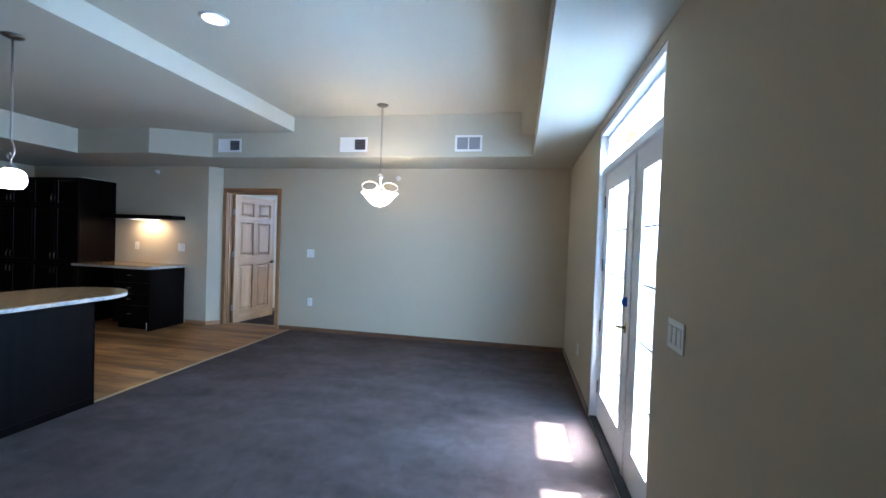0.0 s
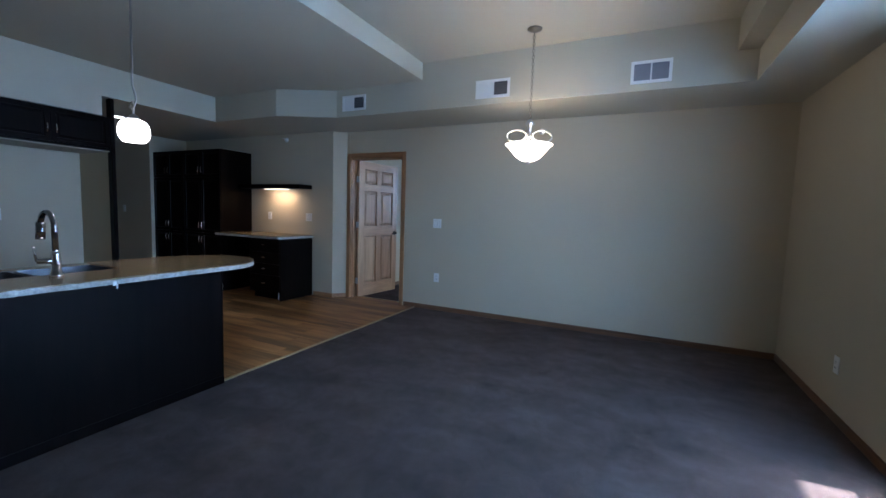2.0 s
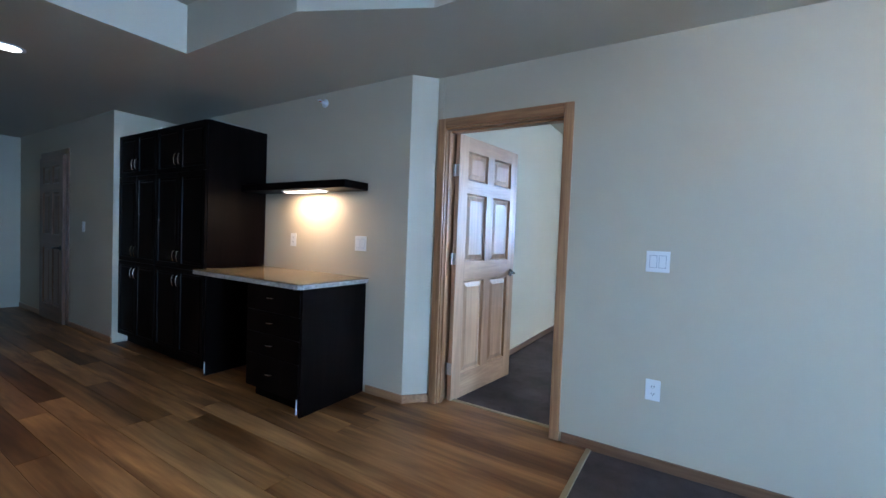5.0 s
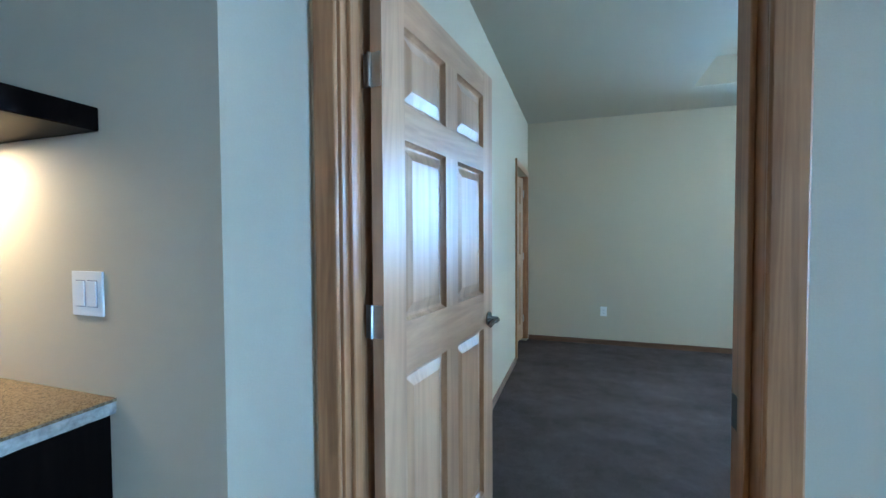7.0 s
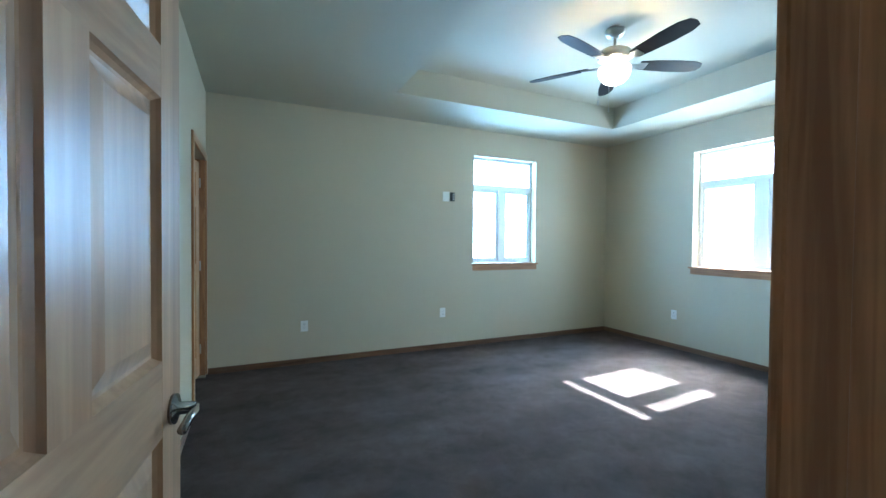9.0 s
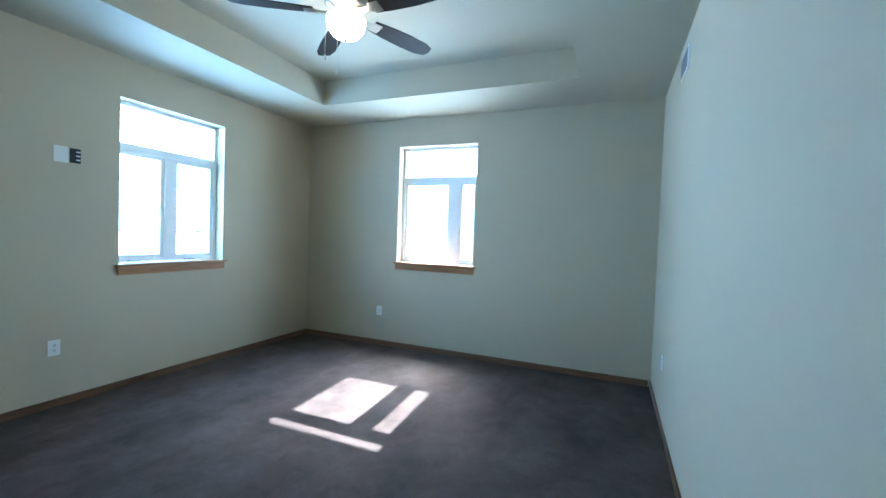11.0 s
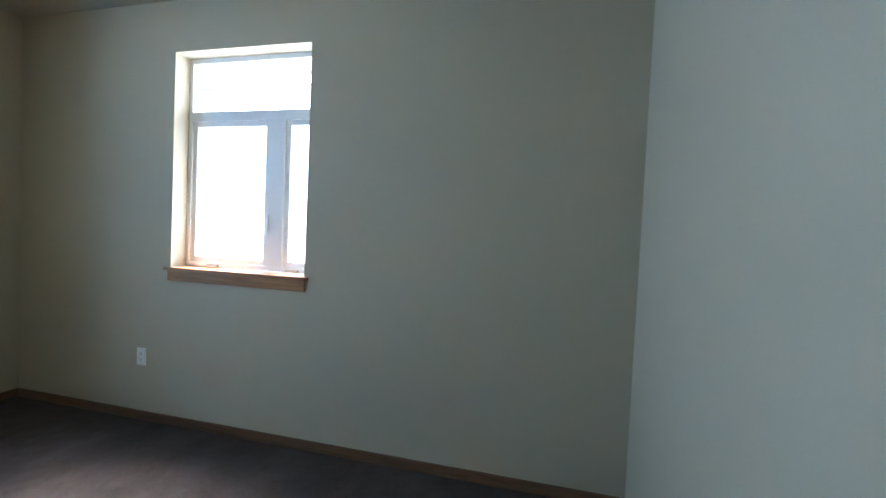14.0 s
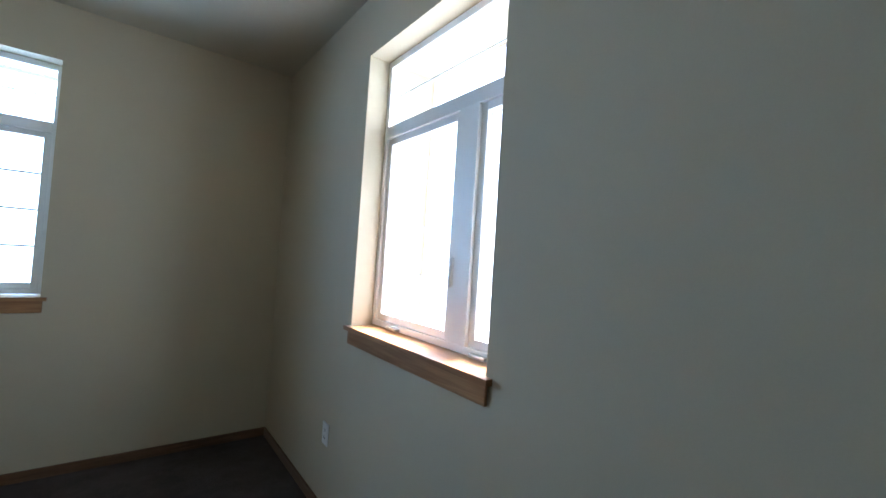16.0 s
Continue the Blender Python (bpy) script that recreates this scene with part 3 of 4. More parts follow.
fd1 = french_leaf(2.062, 2.946, 2.20, 2.785)
fd2 = french_leaf(1.434, 2.056, 1.52, 1.868)
part("astragal", box((XD - 0.012, 2.035, 0.03), (XD - 0.001, 2.075, 1.99), 0.004), DOORWHITE, fd2)
for z in (0.22, 0.72, 1.22, 1.73):
    part("hinge", boxes(((XD - 0.006, 2.925, z), (XD - 0.001, 2.985, z + 0.1)), bevel=0.0015), IRON, fd1, "dark hinge")
bm = box((XD - 0.01, 2.10, 0.885), (XD - 0.001, 2.15, 0.955), 0.004)
rod([(XD - 0.01, 2.125, 0.92), (XD - 0.05, 2.125, 0.92), (XD - 0.055, 2.16, 0.922), (XD - 0.05, 2.215, 0.916)], 0.009, 10, bm)
part("door_handle", bm, BRASS, fd1, "brass lever handle", True)
bm = lathe([(0, 0), (0.031, 0), (0.031, 0.012), (0.027, 0.026), (0.012, 0.032), (0, 0.032)], n=20)
bmesh.ops.rotate(bm, verts=bm.verts, cent=(0, 0, 0), matrix=Matrix.Rotation(radians(-90), 3, "Y"))
bmesh.ops.translate(bm, verts=bm.verts, vec=(XD - 0.001, 2.125, 1.08))
part("deadbolt", bm, TAGBLUE, fd1, "blue plastic cover on the deadbolt", True)


# ---- windows ----
def window(owner_name, label, m, width, split, bar):
    """Window in local metres: x along the wall, y outward from the inner wall face, z up; split: mullion from, to."""
    w = thing(owner_name, (0, 0, 0), label, "window")
    w.matrix_basis = m
    d0, d1 = 0.115, 0.185
    zt, zb = WZ1, WZ0 + 0.03

    def bit(name, spans, mat_=VINYL, bevel=0.003, note=""):
        return part(name, boxes(*spans, bevel=bevel), mat_, w, note, local=True)
    bit("window_frame", [((0, d0, zb), (0.03, d1, zt)), ((width - 0.03, d0, zb), (width, d1, zt)), ((0.03, d0, zt - 0.035), (width - 0.03, d1, zt)), ((0.03, d0, zb), (width - 0.03, d1, zb + 0.03)), ((0.03, d0, 2.005), (width - 0.03, d1, 2.07))])
    bit("mullion", [((split[0] + 0.03, d0 - 0.004, zb + 0.03), (split[1] - 0.03, d1, 2.005))])
    for x0, x1 in ((0.03, split[0] + 0.03), (split[1] - 0.03, width - 0.03)):
        z0, z1 = zb + 0.03, 2.005
        s = 0.035
        bit("sash", [((x0, d0 + 0.012, z0), (x0 + s, d1 - 0.01, z1)), ((x1 - s, d0 + 0.012, z0), (x1, d1 - 0.01, z1)), ((x0 + s, d0 + 0.012, z0), (x1 - s, d1 - 0.01, z0 + s)), ((x0 + s, d0 + 0.012, z1 - s), (x1 - s, d1 - 0.01, z1))])
        g = bit("pane", [((x0 + s, d0 + 0.035, z0 + s), (x1 - s, d0 + 0.041, z1 - s))], GLASS, 0)
        g.visible_shadow = False
        for i in range(1, 4):
            z = z0 + s + (z1 - z0 - 2 * s) * i / 4
            bit("glazing_bar", [((x0 + s, d0 + 0.027, z - bar), (x1 - s, d0 + 0.030, z + bar))], VINYL, 0)
        cx = x0 + s + 0.3 * (x1 - x0 - 2 * s)
        bit("crank", [((cx - 0.04, d0 - 0.02, zb + 0.002), (cx + 0.05, d0 + 0.002, zb + 0.018)), ((cx - 0.01, d0 - 0.032, zb + 0.01), (cx + 0.06, d0 - 0.021, zb + 0.02))], NICKEL, 0.003, "metal crank handle")
    bit("sash_lock", [((split[0] + 0.035, d0 - 0.016, 1.28), (split[0] + 0.05, d0 - 0.004, 1.40))], VINYL, 0.003)
    g = bit("transom_pane", [((0.03, d0 + 0.035, 2.07), (width - 0.03, d0 + 0.041, zt - 0.035))], GLASS, 0)
    g.visible_shadow = False
    bit("glazing_bar", [((0.03, d0 + 0.027, 2.225), (width - 0.03, d0 + 0.032, 2.233))], VINYL, 0)
    bit("window_sill", [((-0.03, -0.03, WZ0 + 0.003), (width + 0.03, -0.001, WZ0 + 0.024)), ((0.001, -0.001, WZ0 + 0.003), (width - 0.001, d1, WZ0 + 0.024))], OAK_SILL, 0, "stained oak sill board")
    bit("apron", [((-0.012, -0.014, WZ0 - 0.066), (width + 0.012, -0.001, WZ0 + 0.003))], OAK_SILL, 0.002)
    return w


OAK_SILL = OAK_X
window("window_north", "white vinyl casement window with transom and oak sill", pose(WA0, YA, 0), WA1 - WA0, (0.42, 0.572), 0.0065)
OAK_SILL = OAK_Y
window("window_east", "white vinyl casement window with transom and oak sill", pose(XB, WB1, 0, 0, 0, -90), WB1 - WB0, (0.605, 0.782), 0.0018)

# ---- kitchen ----
def cup_pull(owner, x, y, z, axis, length=0.11, out=-1):
    """Bow handle standing off a face at y (or at x when it looks along x)."""
    if axis == "z":
        pts = [(x, y, z - length / 2), (x, y + out * 0.028, z - length / 2 + 0.015), (x, y + out * 0.034, z), (x, y + out * 0.028, z + length / 2 - 0.015), (x, y, z + length / 2)]
    else:
        pts = [(x - length / 2, y, z), (x - length / 2 + 0.012, y + out * 0.026, z), (x, y + out * 0.032, z), (x + length / 2 - 0.012, y + out * 0.026, z), (x + length / 2, y, z)]
    return rod(pts, 0.005, 8)


def framed(lo, hi, normal):
    """Door slab with a sunk field and a raised centre on the face that looks along normal."""
    bm = box(lo, hi, 0.0015)
    n = Vector(normal)
    front = max((f for f in bm.faces if f.normal.dot(n) > 0.99), key=lambda f: f.calc_area())
    for inset, push in ((0.055, 0.0), (0.006, -0.010), (0.02, 0.0), (0.012, 0.006)):
        bmesh.ops.inset_individual(bm, faces=[front], thickness=inset, depth=push)
    return bm


def shaker(owner, x0, x1, z0, z1, y, handle_x=None, handle_z=None):
    """Cabinet door facing south at y with a raised frame and a bow handle."""
    d = part("cabinet_door", framed((x0, y - 0.02, z0), (x1, y, z1), (0, -1, 0)), ESPRESSO, owner)
    if handle_x is not None:
        part("handle", cup_pull(owner, handle_x, y - 0.02, handle_z, "z"), CHROME, d, "polished bow handle", True)


def pantry(x0, x1):
    p = thing("pantry_cabinet", (x0, 4.30, 0), "tall espresso-stained pantry cabinet with bow handles", "cabinet", "pantry cabinets")
    part("body", boxes(((x0, 4.31, 0.1), (x1, 4.852, 2.15)), ((x0, 4.38, 0), (x1, 4.852, 0.1)), bevel=0.0015), ESPRESSO, p)
    part("top_edge", box((x1 - 0.03, 4.33, 2.151), (x1, 4.75, 2.159)), plain("raw_board_edge", (0.45, 0.4, 0.33), 0.8), p, "unfinished pale top edge")
    mid = (x0 + x1) / 2
    for a, b, hx in ((x0 + 0.004, mid - 0.002, mid - 0.035), (mid + 0.002, x1 - 0.004, mid + 0.035)):
        shaker(p, a, b, 0.105, 0.872, 4.309, hx, 0.765)
        shaker(p, a, b, 0.878, 1.725, 4.309, hx, 0.985)
        shaker(p, a, b, 1.731, 2.145, 4.309, hx, 1.84)


pantry(-7.775, -6.985)
pantry(-6.975, -6.125)

desk = thing("desk_cabinet", (-4.8, 4.25, 0), "espresso desk cabinet with a stack of four drawers", "cabinet")
part("body", boxes(((-5.44, 4.262, 0.1), (-4.852, 4.852, 0.866)), ((-5.44, 4.33, 0.0), (-4.852, 4.852, 0.1))), ESPRESSO, desk)
part("side_panel", box((-4.85, 4.245, 0.0), (-4.83, 4.852, 0.866), 0.001), ESPRESSO, desk)
for i, (z0, z1) in enumerate(((0.672, 0.86), (0.512, 0.668), (0.352, 0.508), (0.105, 0.348))):
    dr = part("drawer", box((-5.436, 4.243, z0), (-4.856, 4.261, z1), 0.003), ESPRESSO, desk)
    part("handle", cup_pull(desk, -5.15, 4.243, (z0 + z1) / 2 + 0.01, "x", 0.075), CHROME, dr, "small polished pull", True)
part("foot_strip", box((-4.865, 4.238, 0.02), (-4.858, 4.244, 0.12)), PLASTIC, desk)
part("support_panel", box((-6.12, 4.30, 0.0), (-6.10, 4.852, 0.866), 0.001), ESPRESSO, desk)
part("modesty_panel", box((-6.10, 4.80, 0.1), (-5.40, 4.815, 0.866)), ESPRESSO, desk)
part("foot_strip", box((-6.105, 4.292, 0.02), (-6.098, 4.299, 0.12)), PLASTIC, desk)


def slab(points, z0, z1, step=0.03):
    """Stone slab whose rim is broken into small uneven facets."""
    pts = []
    for (x0, y0), (x1, y1) in zip(points, points[1:] + points[:1]):
        n = max(1, int(math.hypot(x1 - x0, y1 - y0) / step))
        pts += [(x0 + (x1 - x0) * i / n, y0 + (y1 - y0) * i / n) for i in range(n)]
    bm = bmesh.new()
    rings = []
    for k, z in enumerate((z0, z0 + (z1 - z0) * 0.5, z1 - 0.004)):
        rings.append([bm.verts.new((x + random.uniform(-1, 1) * 0.003, y + random.uniform(-1, 1) * 0.003, z + (random.uniform(-1, 1) * 0.003 if k == 1 else 0))) for x, y in pts])
    for a, b in zip(rings, rings[1:]):
        for i in range(len(pts)):
            j = (i + 1) % len(pts)
            bm.faces.new((a[i], a[j], b[j], b[i]))
    return bm


dtop = thing("desk_worktop", (-5.45, 4.5, 0.87), "speckled tan granite desk worktop with chiselled edge", "worktop")
DT = [(-6.118, 4.852), (-6.118, 4.20), (-4.83, 4.20), (-4.805, 4.225), (-4.805, 4.852)]
part("stone_top", prism(DT, 0.897, 0.905), GRANITE, dtop)
part("stone_edge", slab(DT, 0.867, 0.901), GRANITE_EDGE, dtop, "rough chiselled stone edge")

shelf = thing("floating_shelf", (-5.45, 4.85, 1.58), "espresso floating shelf with an under-shelf light", "shelf")
part("board", box((-6.12, 4.60, 1.585), (-4.84, 4.852, 1.645), 0.003), ESPRESSO, shelf)
lightbar = part("light_bar", box((-5.64, 4.66, 1.576), (-5.18, 4.76, 1.585), 0.003), PLASTIC, shelf)
part("lit_lens", box((-5.62, 4.67, 1.571), (-5.20, 4.75, 1.576)), STRIP, lightbar, "glowing warm light lens")


def wall_plate(m, label, category, kind, wide=0.075):
    """Plate in local metres: x across, y out of the wall, z up from the centre."""
    p = thing(kind, (0, 0, 0), label, category)
    p.matrix_basis = m
    part("plate", box((-wide / 2, 0, -0.0585), (wide / 2, 0.006, 0.0585), 0.0025), PLASTIC, p, local=True)
    n = {0.075: 1, 0.118: 2, 0.165: 3}[wide]
    for i in range(n):
        c = (i - (n - 1) / 2) * 0.046
        if kind == "light_switch":
            bm = box((c - 0.0165, 0.005, -0.033), (c + 0.0165, 0.0095, 0.033), 0.0015)
            part("rocker", bm, PLASTIC, p, local=True)
            part("rocker_gap", boxes(((c - 0.0185, 0.0055, -0.035), (c + 0.0185, 0.0066, 0.035))), VENTGREY, p, local=True)
        else:
            for z in (-0.02, 0.02):
                part("socket", box((c - 0.016, 0.005, z - 0.014), (c + 0.016, 0.0085, z + 0.014), 0.002), PLASTIC, p, local=True)
                part("slot", boxes(((c - 0.008, 0.0083, z - 0.004), (c - 0.005, 0.009, z + 0.007)), ((c + 0.005, 0.0083, z - 0.004), (c + 0.008, 0.009, z + 0.007)), ((c - 0.002, 0.0083, z - 0.011), (c + 0.002, 0.009, z - 0.008))), SLOT, p, local=True)
    return p


S = 180   # faces south; a turn of -90 faces east, 90 west
wall_plate(pose(-2.815, YN, 1.16, 0, 0, S), "white double rocker light switch on beige wall", "light switch", "light_switch", 0.118)
wall_plate(pose(-2.805, YN, 0.44, 0, 0, S), "white duplex outlet low on beige wall", "outlet", "outlet")
wall_plate(pose(-5.71, 4.854, 1.17, 0, 0, S), "white duplex outlet under the lit shelf", "outlet", "outlet")
wall_plate(pose(-4.90, 4.854, 1.17, 0, 0, S), "white rocker switch beside the lit shelf", "light switch", "light_switch", 0.118)
wall_plate(pose(XL, 1.13, 1.085, 0, 0, 90), "white triple rocker switch beside the french doors", "light switch", "light_switch", 0.165)
wall_plate(pose(XL, 3.72, 0.37, 0, 0, 90), "white duplex outlet near the room corner", "outlet", "outlet")
wall_plate(pose(-3.405, YA, 0.38, 0, 0, S), "white duplex outlet low on bedroom wall", "outlet", "outlet")
wall_plate(pose(-1.755, YA, 0.42, 0, 0, S), "white duplex outlet low on bedroom wall", "outlet", "outlet")
wall_plate(pose(XB, 8.38, 0.40, 0, 0, 90), "white duplex outlet under bedroom window", "outlet", "outlet")
wall_plate(pose(0.13, YB, 0.44), "white cable outlet low on bedroom wall", "outlet", "outlet")
wall_plate(pose(-6.3, 1.95, 1.14, 0, 0, -90), "white duplex outlet in the fridge space", "outlet", "outlet")
wall_plate(pose(-8.55, 4.24, 1.2, 0, 0, S), "white light switch on the hallway wall", "light switch", "light_switch")

media = thing("media_outlet", (-1.67, YA, 1.87), "white wall plate with a dark recessed media socket", "outlet")
part("plate", box((-1.765, YA - 0.006, 1.81), (-1.675, YA, 1.93), 0.002), PLASTIC, media)
part("recess_box", box((-1.668, YA - 0.008, 1.815), (-1.60, YA - 0.001, 1.925), 0.002), SLOT, media, "dark open socket box")
for z in (1.84, 1.87, 1.90):
    part("connector", box((-1.63, YA - 0.012, z - 0.005), (-1.605, YA - 0.008, z + 0.005)), PLASTIC, media)

# island with sink and faucet
island = thing("kitchen_island", (-3.35, 0.0, 0), "espresso wood kitchen island with plain back panel", "island")
part("back_panel", box((-3.13, -1.6, 0.0), (-3.10, 2.10, 0.862), 0.001), ESPRESSO, island)
part("end_panel", box((-3.72, 2.075, 0.0), (-3.132, 2.10, 0.862), 0.001), ESPRESSO, island)
part("corner_post", box((-3.128, 2.101, 0.0), (-3.096, 2.108, 0.862), 0.001), ESPRESSO, island)
part("body", boxes(((-3.72, -1.6, 0.1), (-3.66, 2.073, 0.862)), ((-3.66, -1.6, 0.1), (-3.132, 2.073, 0.12))), ESPRESSO, island)
part("base_trim", box((-3.10, -1.6, 0.0), (-3.092, 2.108, 0.06), 0.002), ESPRESSO, island)
itop = thing("island_worktop", (-3.3, 0.4, 0.86), "speckled tan granite island worktop with rounded end", "worktop")
YC = 2.03
END = [(-3.27 + 0.385 * math.cos(radians(a)), YC + 0.37 * math.sin(radians(a))) for a in range(0, 181, 10)]
SX0, SX1, SY0, SY1 = -3.60, -3.24, 0.80, 1.54
XF, XK = END[0][0], END[-1][0]
top = bmesh.new()
for pts in ([(XF, SY1), *END, (XK, SY1)], [(XF, SY0), (XF, SY1), (SX1, SY1), (SX1, SY0)], [(SX0, SY0), (SX0, SY1), (XK, SY1), (XK, SY0)], [(XF, -1.7), (XF, SY0), (XK, SY0), (XK, -1.7)]):
    f = top.faces.new([top.verts.new((x, y, 0.893)) for x, y in pts])
    r = bmesh.ops.extrude_face_region(top, geom=[f])
    bmesh.ops.translate(top, verts=[v for v in r["geom"] if isinstance(v, bmesh.types.BMVert)], vec=(0, 0, 0.008))
part("stone_top", top, GRANITE, itop)
part("stone_edge", slab([(XF, -1.7), (XF, SY1), *END, (XK, SY1), (XK, -1.7)], 0.868, 0.9), GRANITE_EDGE, itop, "rough chiselled stone edge")
flake = thing("paper_tag", (XF + 0.004, 1.33, 0.868), "small torn white paper tag on the worktop edge", "paper tag")
bm = boxes(((XF + 0.001, 1.325, 0.862), (XF + 0.004, 1.342, 0.884)), ((XF + 0.002, 1.340, 0.845), (XF + 0.006, 1.347, 0.868)))
part("torn_paper", bm, PLASTIC, flake)
sink = thing("kitchen_sink", (-3.385, 1.17, 0.68), "stainless steel undermount double sink", "sink")
for y0, y1 in ((SY0, 1.15), (1.19, SY1)):
    bm = boxes(((SX0, y0, 0.68), (SX1, y1, 0.685)), ((SX0 - 0.004, y0, 0.685), (SX0, y1, 0.89)), ((SX1, y0, 0.685), (SX1 + 0.004, y1, 0.89)), ((SX0, y0 - 0.004, 0.685), (SX1, y0, 0.89)), ((SX0, y1, 0.685), (SX1, y1 + 0.004, 0.89)))
    part("basin", bm, STEEL, sink)
FX, FY = -3.15, 1.20
faucet = thing("kitchen_faucet", (FX, FY, 0.901), "chrome gooseneck pull-down faucet with side lever", "faucet")
part("base", lathe([(0, 0), (0.03, 0), (0.03, 0.01), (0.022, 0.02), (0.02, 0.12), (0.016, 0.135), (0, 0.135)], (FX, FY, 0.901), 20), CHROME, faucet, smooth=True)
neck = [(FX, FY, 1.02), (FX, FY, 1.16)] + arc((FX - 0.075, FY, 1.16), 0.075, 0, 165, (1, 0, 0), (0, 0, 1), 14)
part("spout", rod(neck, 0.014, 12), DARKCHROME, faucet, smooth=True)
e = neck[-1]
part("spray_head", rod([e, e + Vector((-0.005, 0, -0.05)), e + Vector((-0.012, 0, -0.09))], 0.021, 12), DARKCHROME, faucet, "dark spray head", True)
bm = rod([(FX, FY, 0.985), (FX - 0.02, FY - 0.07, 0.985)], 0.013, 12)
rod([(FX - 0.02, FY - 0.07, 0.985), (FX - 0.02, FY - 0.08, 1.06)], 0.006, 8, bm)
part("lever", bm, CHROME, faucet, smooth=True)


# fridge space and cabinets on the west wall
def east_door(owner, y0, y1, z0, z1, x, hy, hz):
    d = part("cabinet_door", framed((x, y0, z0), (x + 0.02, y1, z1), (1, 0, 0)), ESPRESSO, owner)
    pts = [(x + 0.02, hy, hz - 0.05), (x + 0.048, hy, hz - 0.035), (x + 0.054, hy, hz), (x + 0.048, hy, hz + 0.035), (x + 0.02, hy, hz + 0.05)]
    part("handle", rod(pts, 0.005, 8), CHROME, d, "polished bow handle", True)


fcab = thing("fridge_cabinet", (-5.95, 2.2, 1.85), "espresso cabinet over an empty fridge space", "cabinet")
part("body", box((-6.298, 1.66, 1.85), (-5.65, 2.66, 2.207), 0.001), ESPRESSO, fcab)
east_door(fcab, 1.665, 2.158, 1.875, 2.2, -5.649, 2.125, 2.0)
east_door(fcab, 2.162, 2.655, 1.875, 2.2, -5.649, 2.195, 2.0)
part("side_panel", box((-5.70, 2.662, 0.0), (-5.625, 2.70, 2.407), 0.001), ESPRESSO, fcab)
setting("wall_fridge_side", box((-6.3, 2.664, 0), (-5.70, 2.72, 2.42)), WALL, "beige painted side wall of the fridge space", "wall")
part("light_rail", box((-6.2, 1.66, 1.838), (-5.66, 2.66, 1.849)), plain("raw_board_underside", (0.35, 0.29, 0.22), 0.8), fcab, "pale unfinished cabinet underside")
part("side_panel", box((-6.298, 1.62, 0.0), (-5.63, 1.658, 2.207), 0.001), ESPRESSO, fcab)
base_run = thing("base_cabinet", (-6.0, 0.9, 0), "espresso base cabinet along the kitchen wall", "cabinet", "base cabinets")
part("body", boxes(((-6.298, 0.2, 0.1), (-5.72, 1.615, 0.866)), ((-6.298, 0.2, 0.0), (-5.8, 1.615, 0.1))), ESPRESSO, base_run)
for y in (0.2, 0.907):
    east_door(base_run, y + 0.004, y + 0.702, 0.11, 0.86, -5.719, y + 0.66, 0.75)
wtop = thing("wall_worktop", (-6.0, 0.9, 0.87), "speckled tan granite worktop along the wall", "worktop")
part("stone_top", box((-6.298, 0.2, 0.868), (-5.68, 1.615, 0.905), 0.003), GRANITE, wtop)
ucab = thing("wall_cabinet", (-6.1, 0.9, 1.4), "espresso wall cabinet under the soffit", "cabinet")
part("body", box((-6.298, 0.2, 1.4), (-5.98, 1.615, 2.207), 0.001), ESPRESSO, ucab)
for y in (0.2, 0.907):
    east_door(ucab, y + 0.004, y + 0.702, 1.405, 2.2, -5.979, y + 0.66, 1.5)


# ---- fixtures ----
def air_vent(x0, x1, z0, z1, y, split, left, right):
    v = thing("air_vent", ((x0 + x1) / 2, y, z0), "white metal air vent on the soffit face", "air vent", "soffit vents")
    part("frame", boxes(((x0, y - 0.008, z0), (x0 + 0.025, y, z1)), ((x1 - 0.025, y - 0.008, z0), (x1, y, z1)), ((x0 + 0.025, y - 0.008, z0), (x1 - 0.025, y, z0 + 0.025)), ((x0 + 0.025, y - 0.008, z1 - 0.025), (x1 - 0.025, y, z1)), ((split - 0.006, y - 0.008, z0 + 0.025), (split + 0.006, y, z1 - 0.025))), PLASTIC, v)
    for a, b, mat_ in ((x0 + 0.025, split - 0.006, left), (split + 0.006, x1 - 0.025, right)):
        part("backing", box((a, y - 0.003, z0 + 0.025), (b, y - 0.0005, z1 - 0.025)), mat_, v)
        n = 7
        for i in range(n):
            z = z0 + 0.03 + (z1 - z0 - 0.06) * i / (n - 1)
            part("slat", box((a, y - 0.006, z - 0.002), (b, y - 0.003, z + 0.002)), PLASTIC if mat_ is PLASTIC else VENTGREY, v)


air_vent(-2.02, -1.66, 2.475, 2.655, 4.19, -1.83, PLASTIC, SLOT)
air_vent(-0.57, -0.25, 2.475, 2.665, 4.19, -0.41, VENTGREY, VENTGREY)
air_vent(-3.74, -3.40, 2.48, 2.655, 4.19, -3.57, PLASTIC, SLOT)
bv = thing("air_vent", (-0.28, YB, 2.5), "white metal air vent high on bedroom wall", "air vent")
part("frame", box((-0.42, YB, 2.5), (-0.12, YB + 0.008, 2.66), 0.002), PLASTIC, bv)
for i in range(8):
    part("slat", box((-0.40, YB + 0.008, 2.52 + i * 0.016), (-0.14, YB + 0.013, 2.524 + i * 0.016)), VENTGREY, bv)

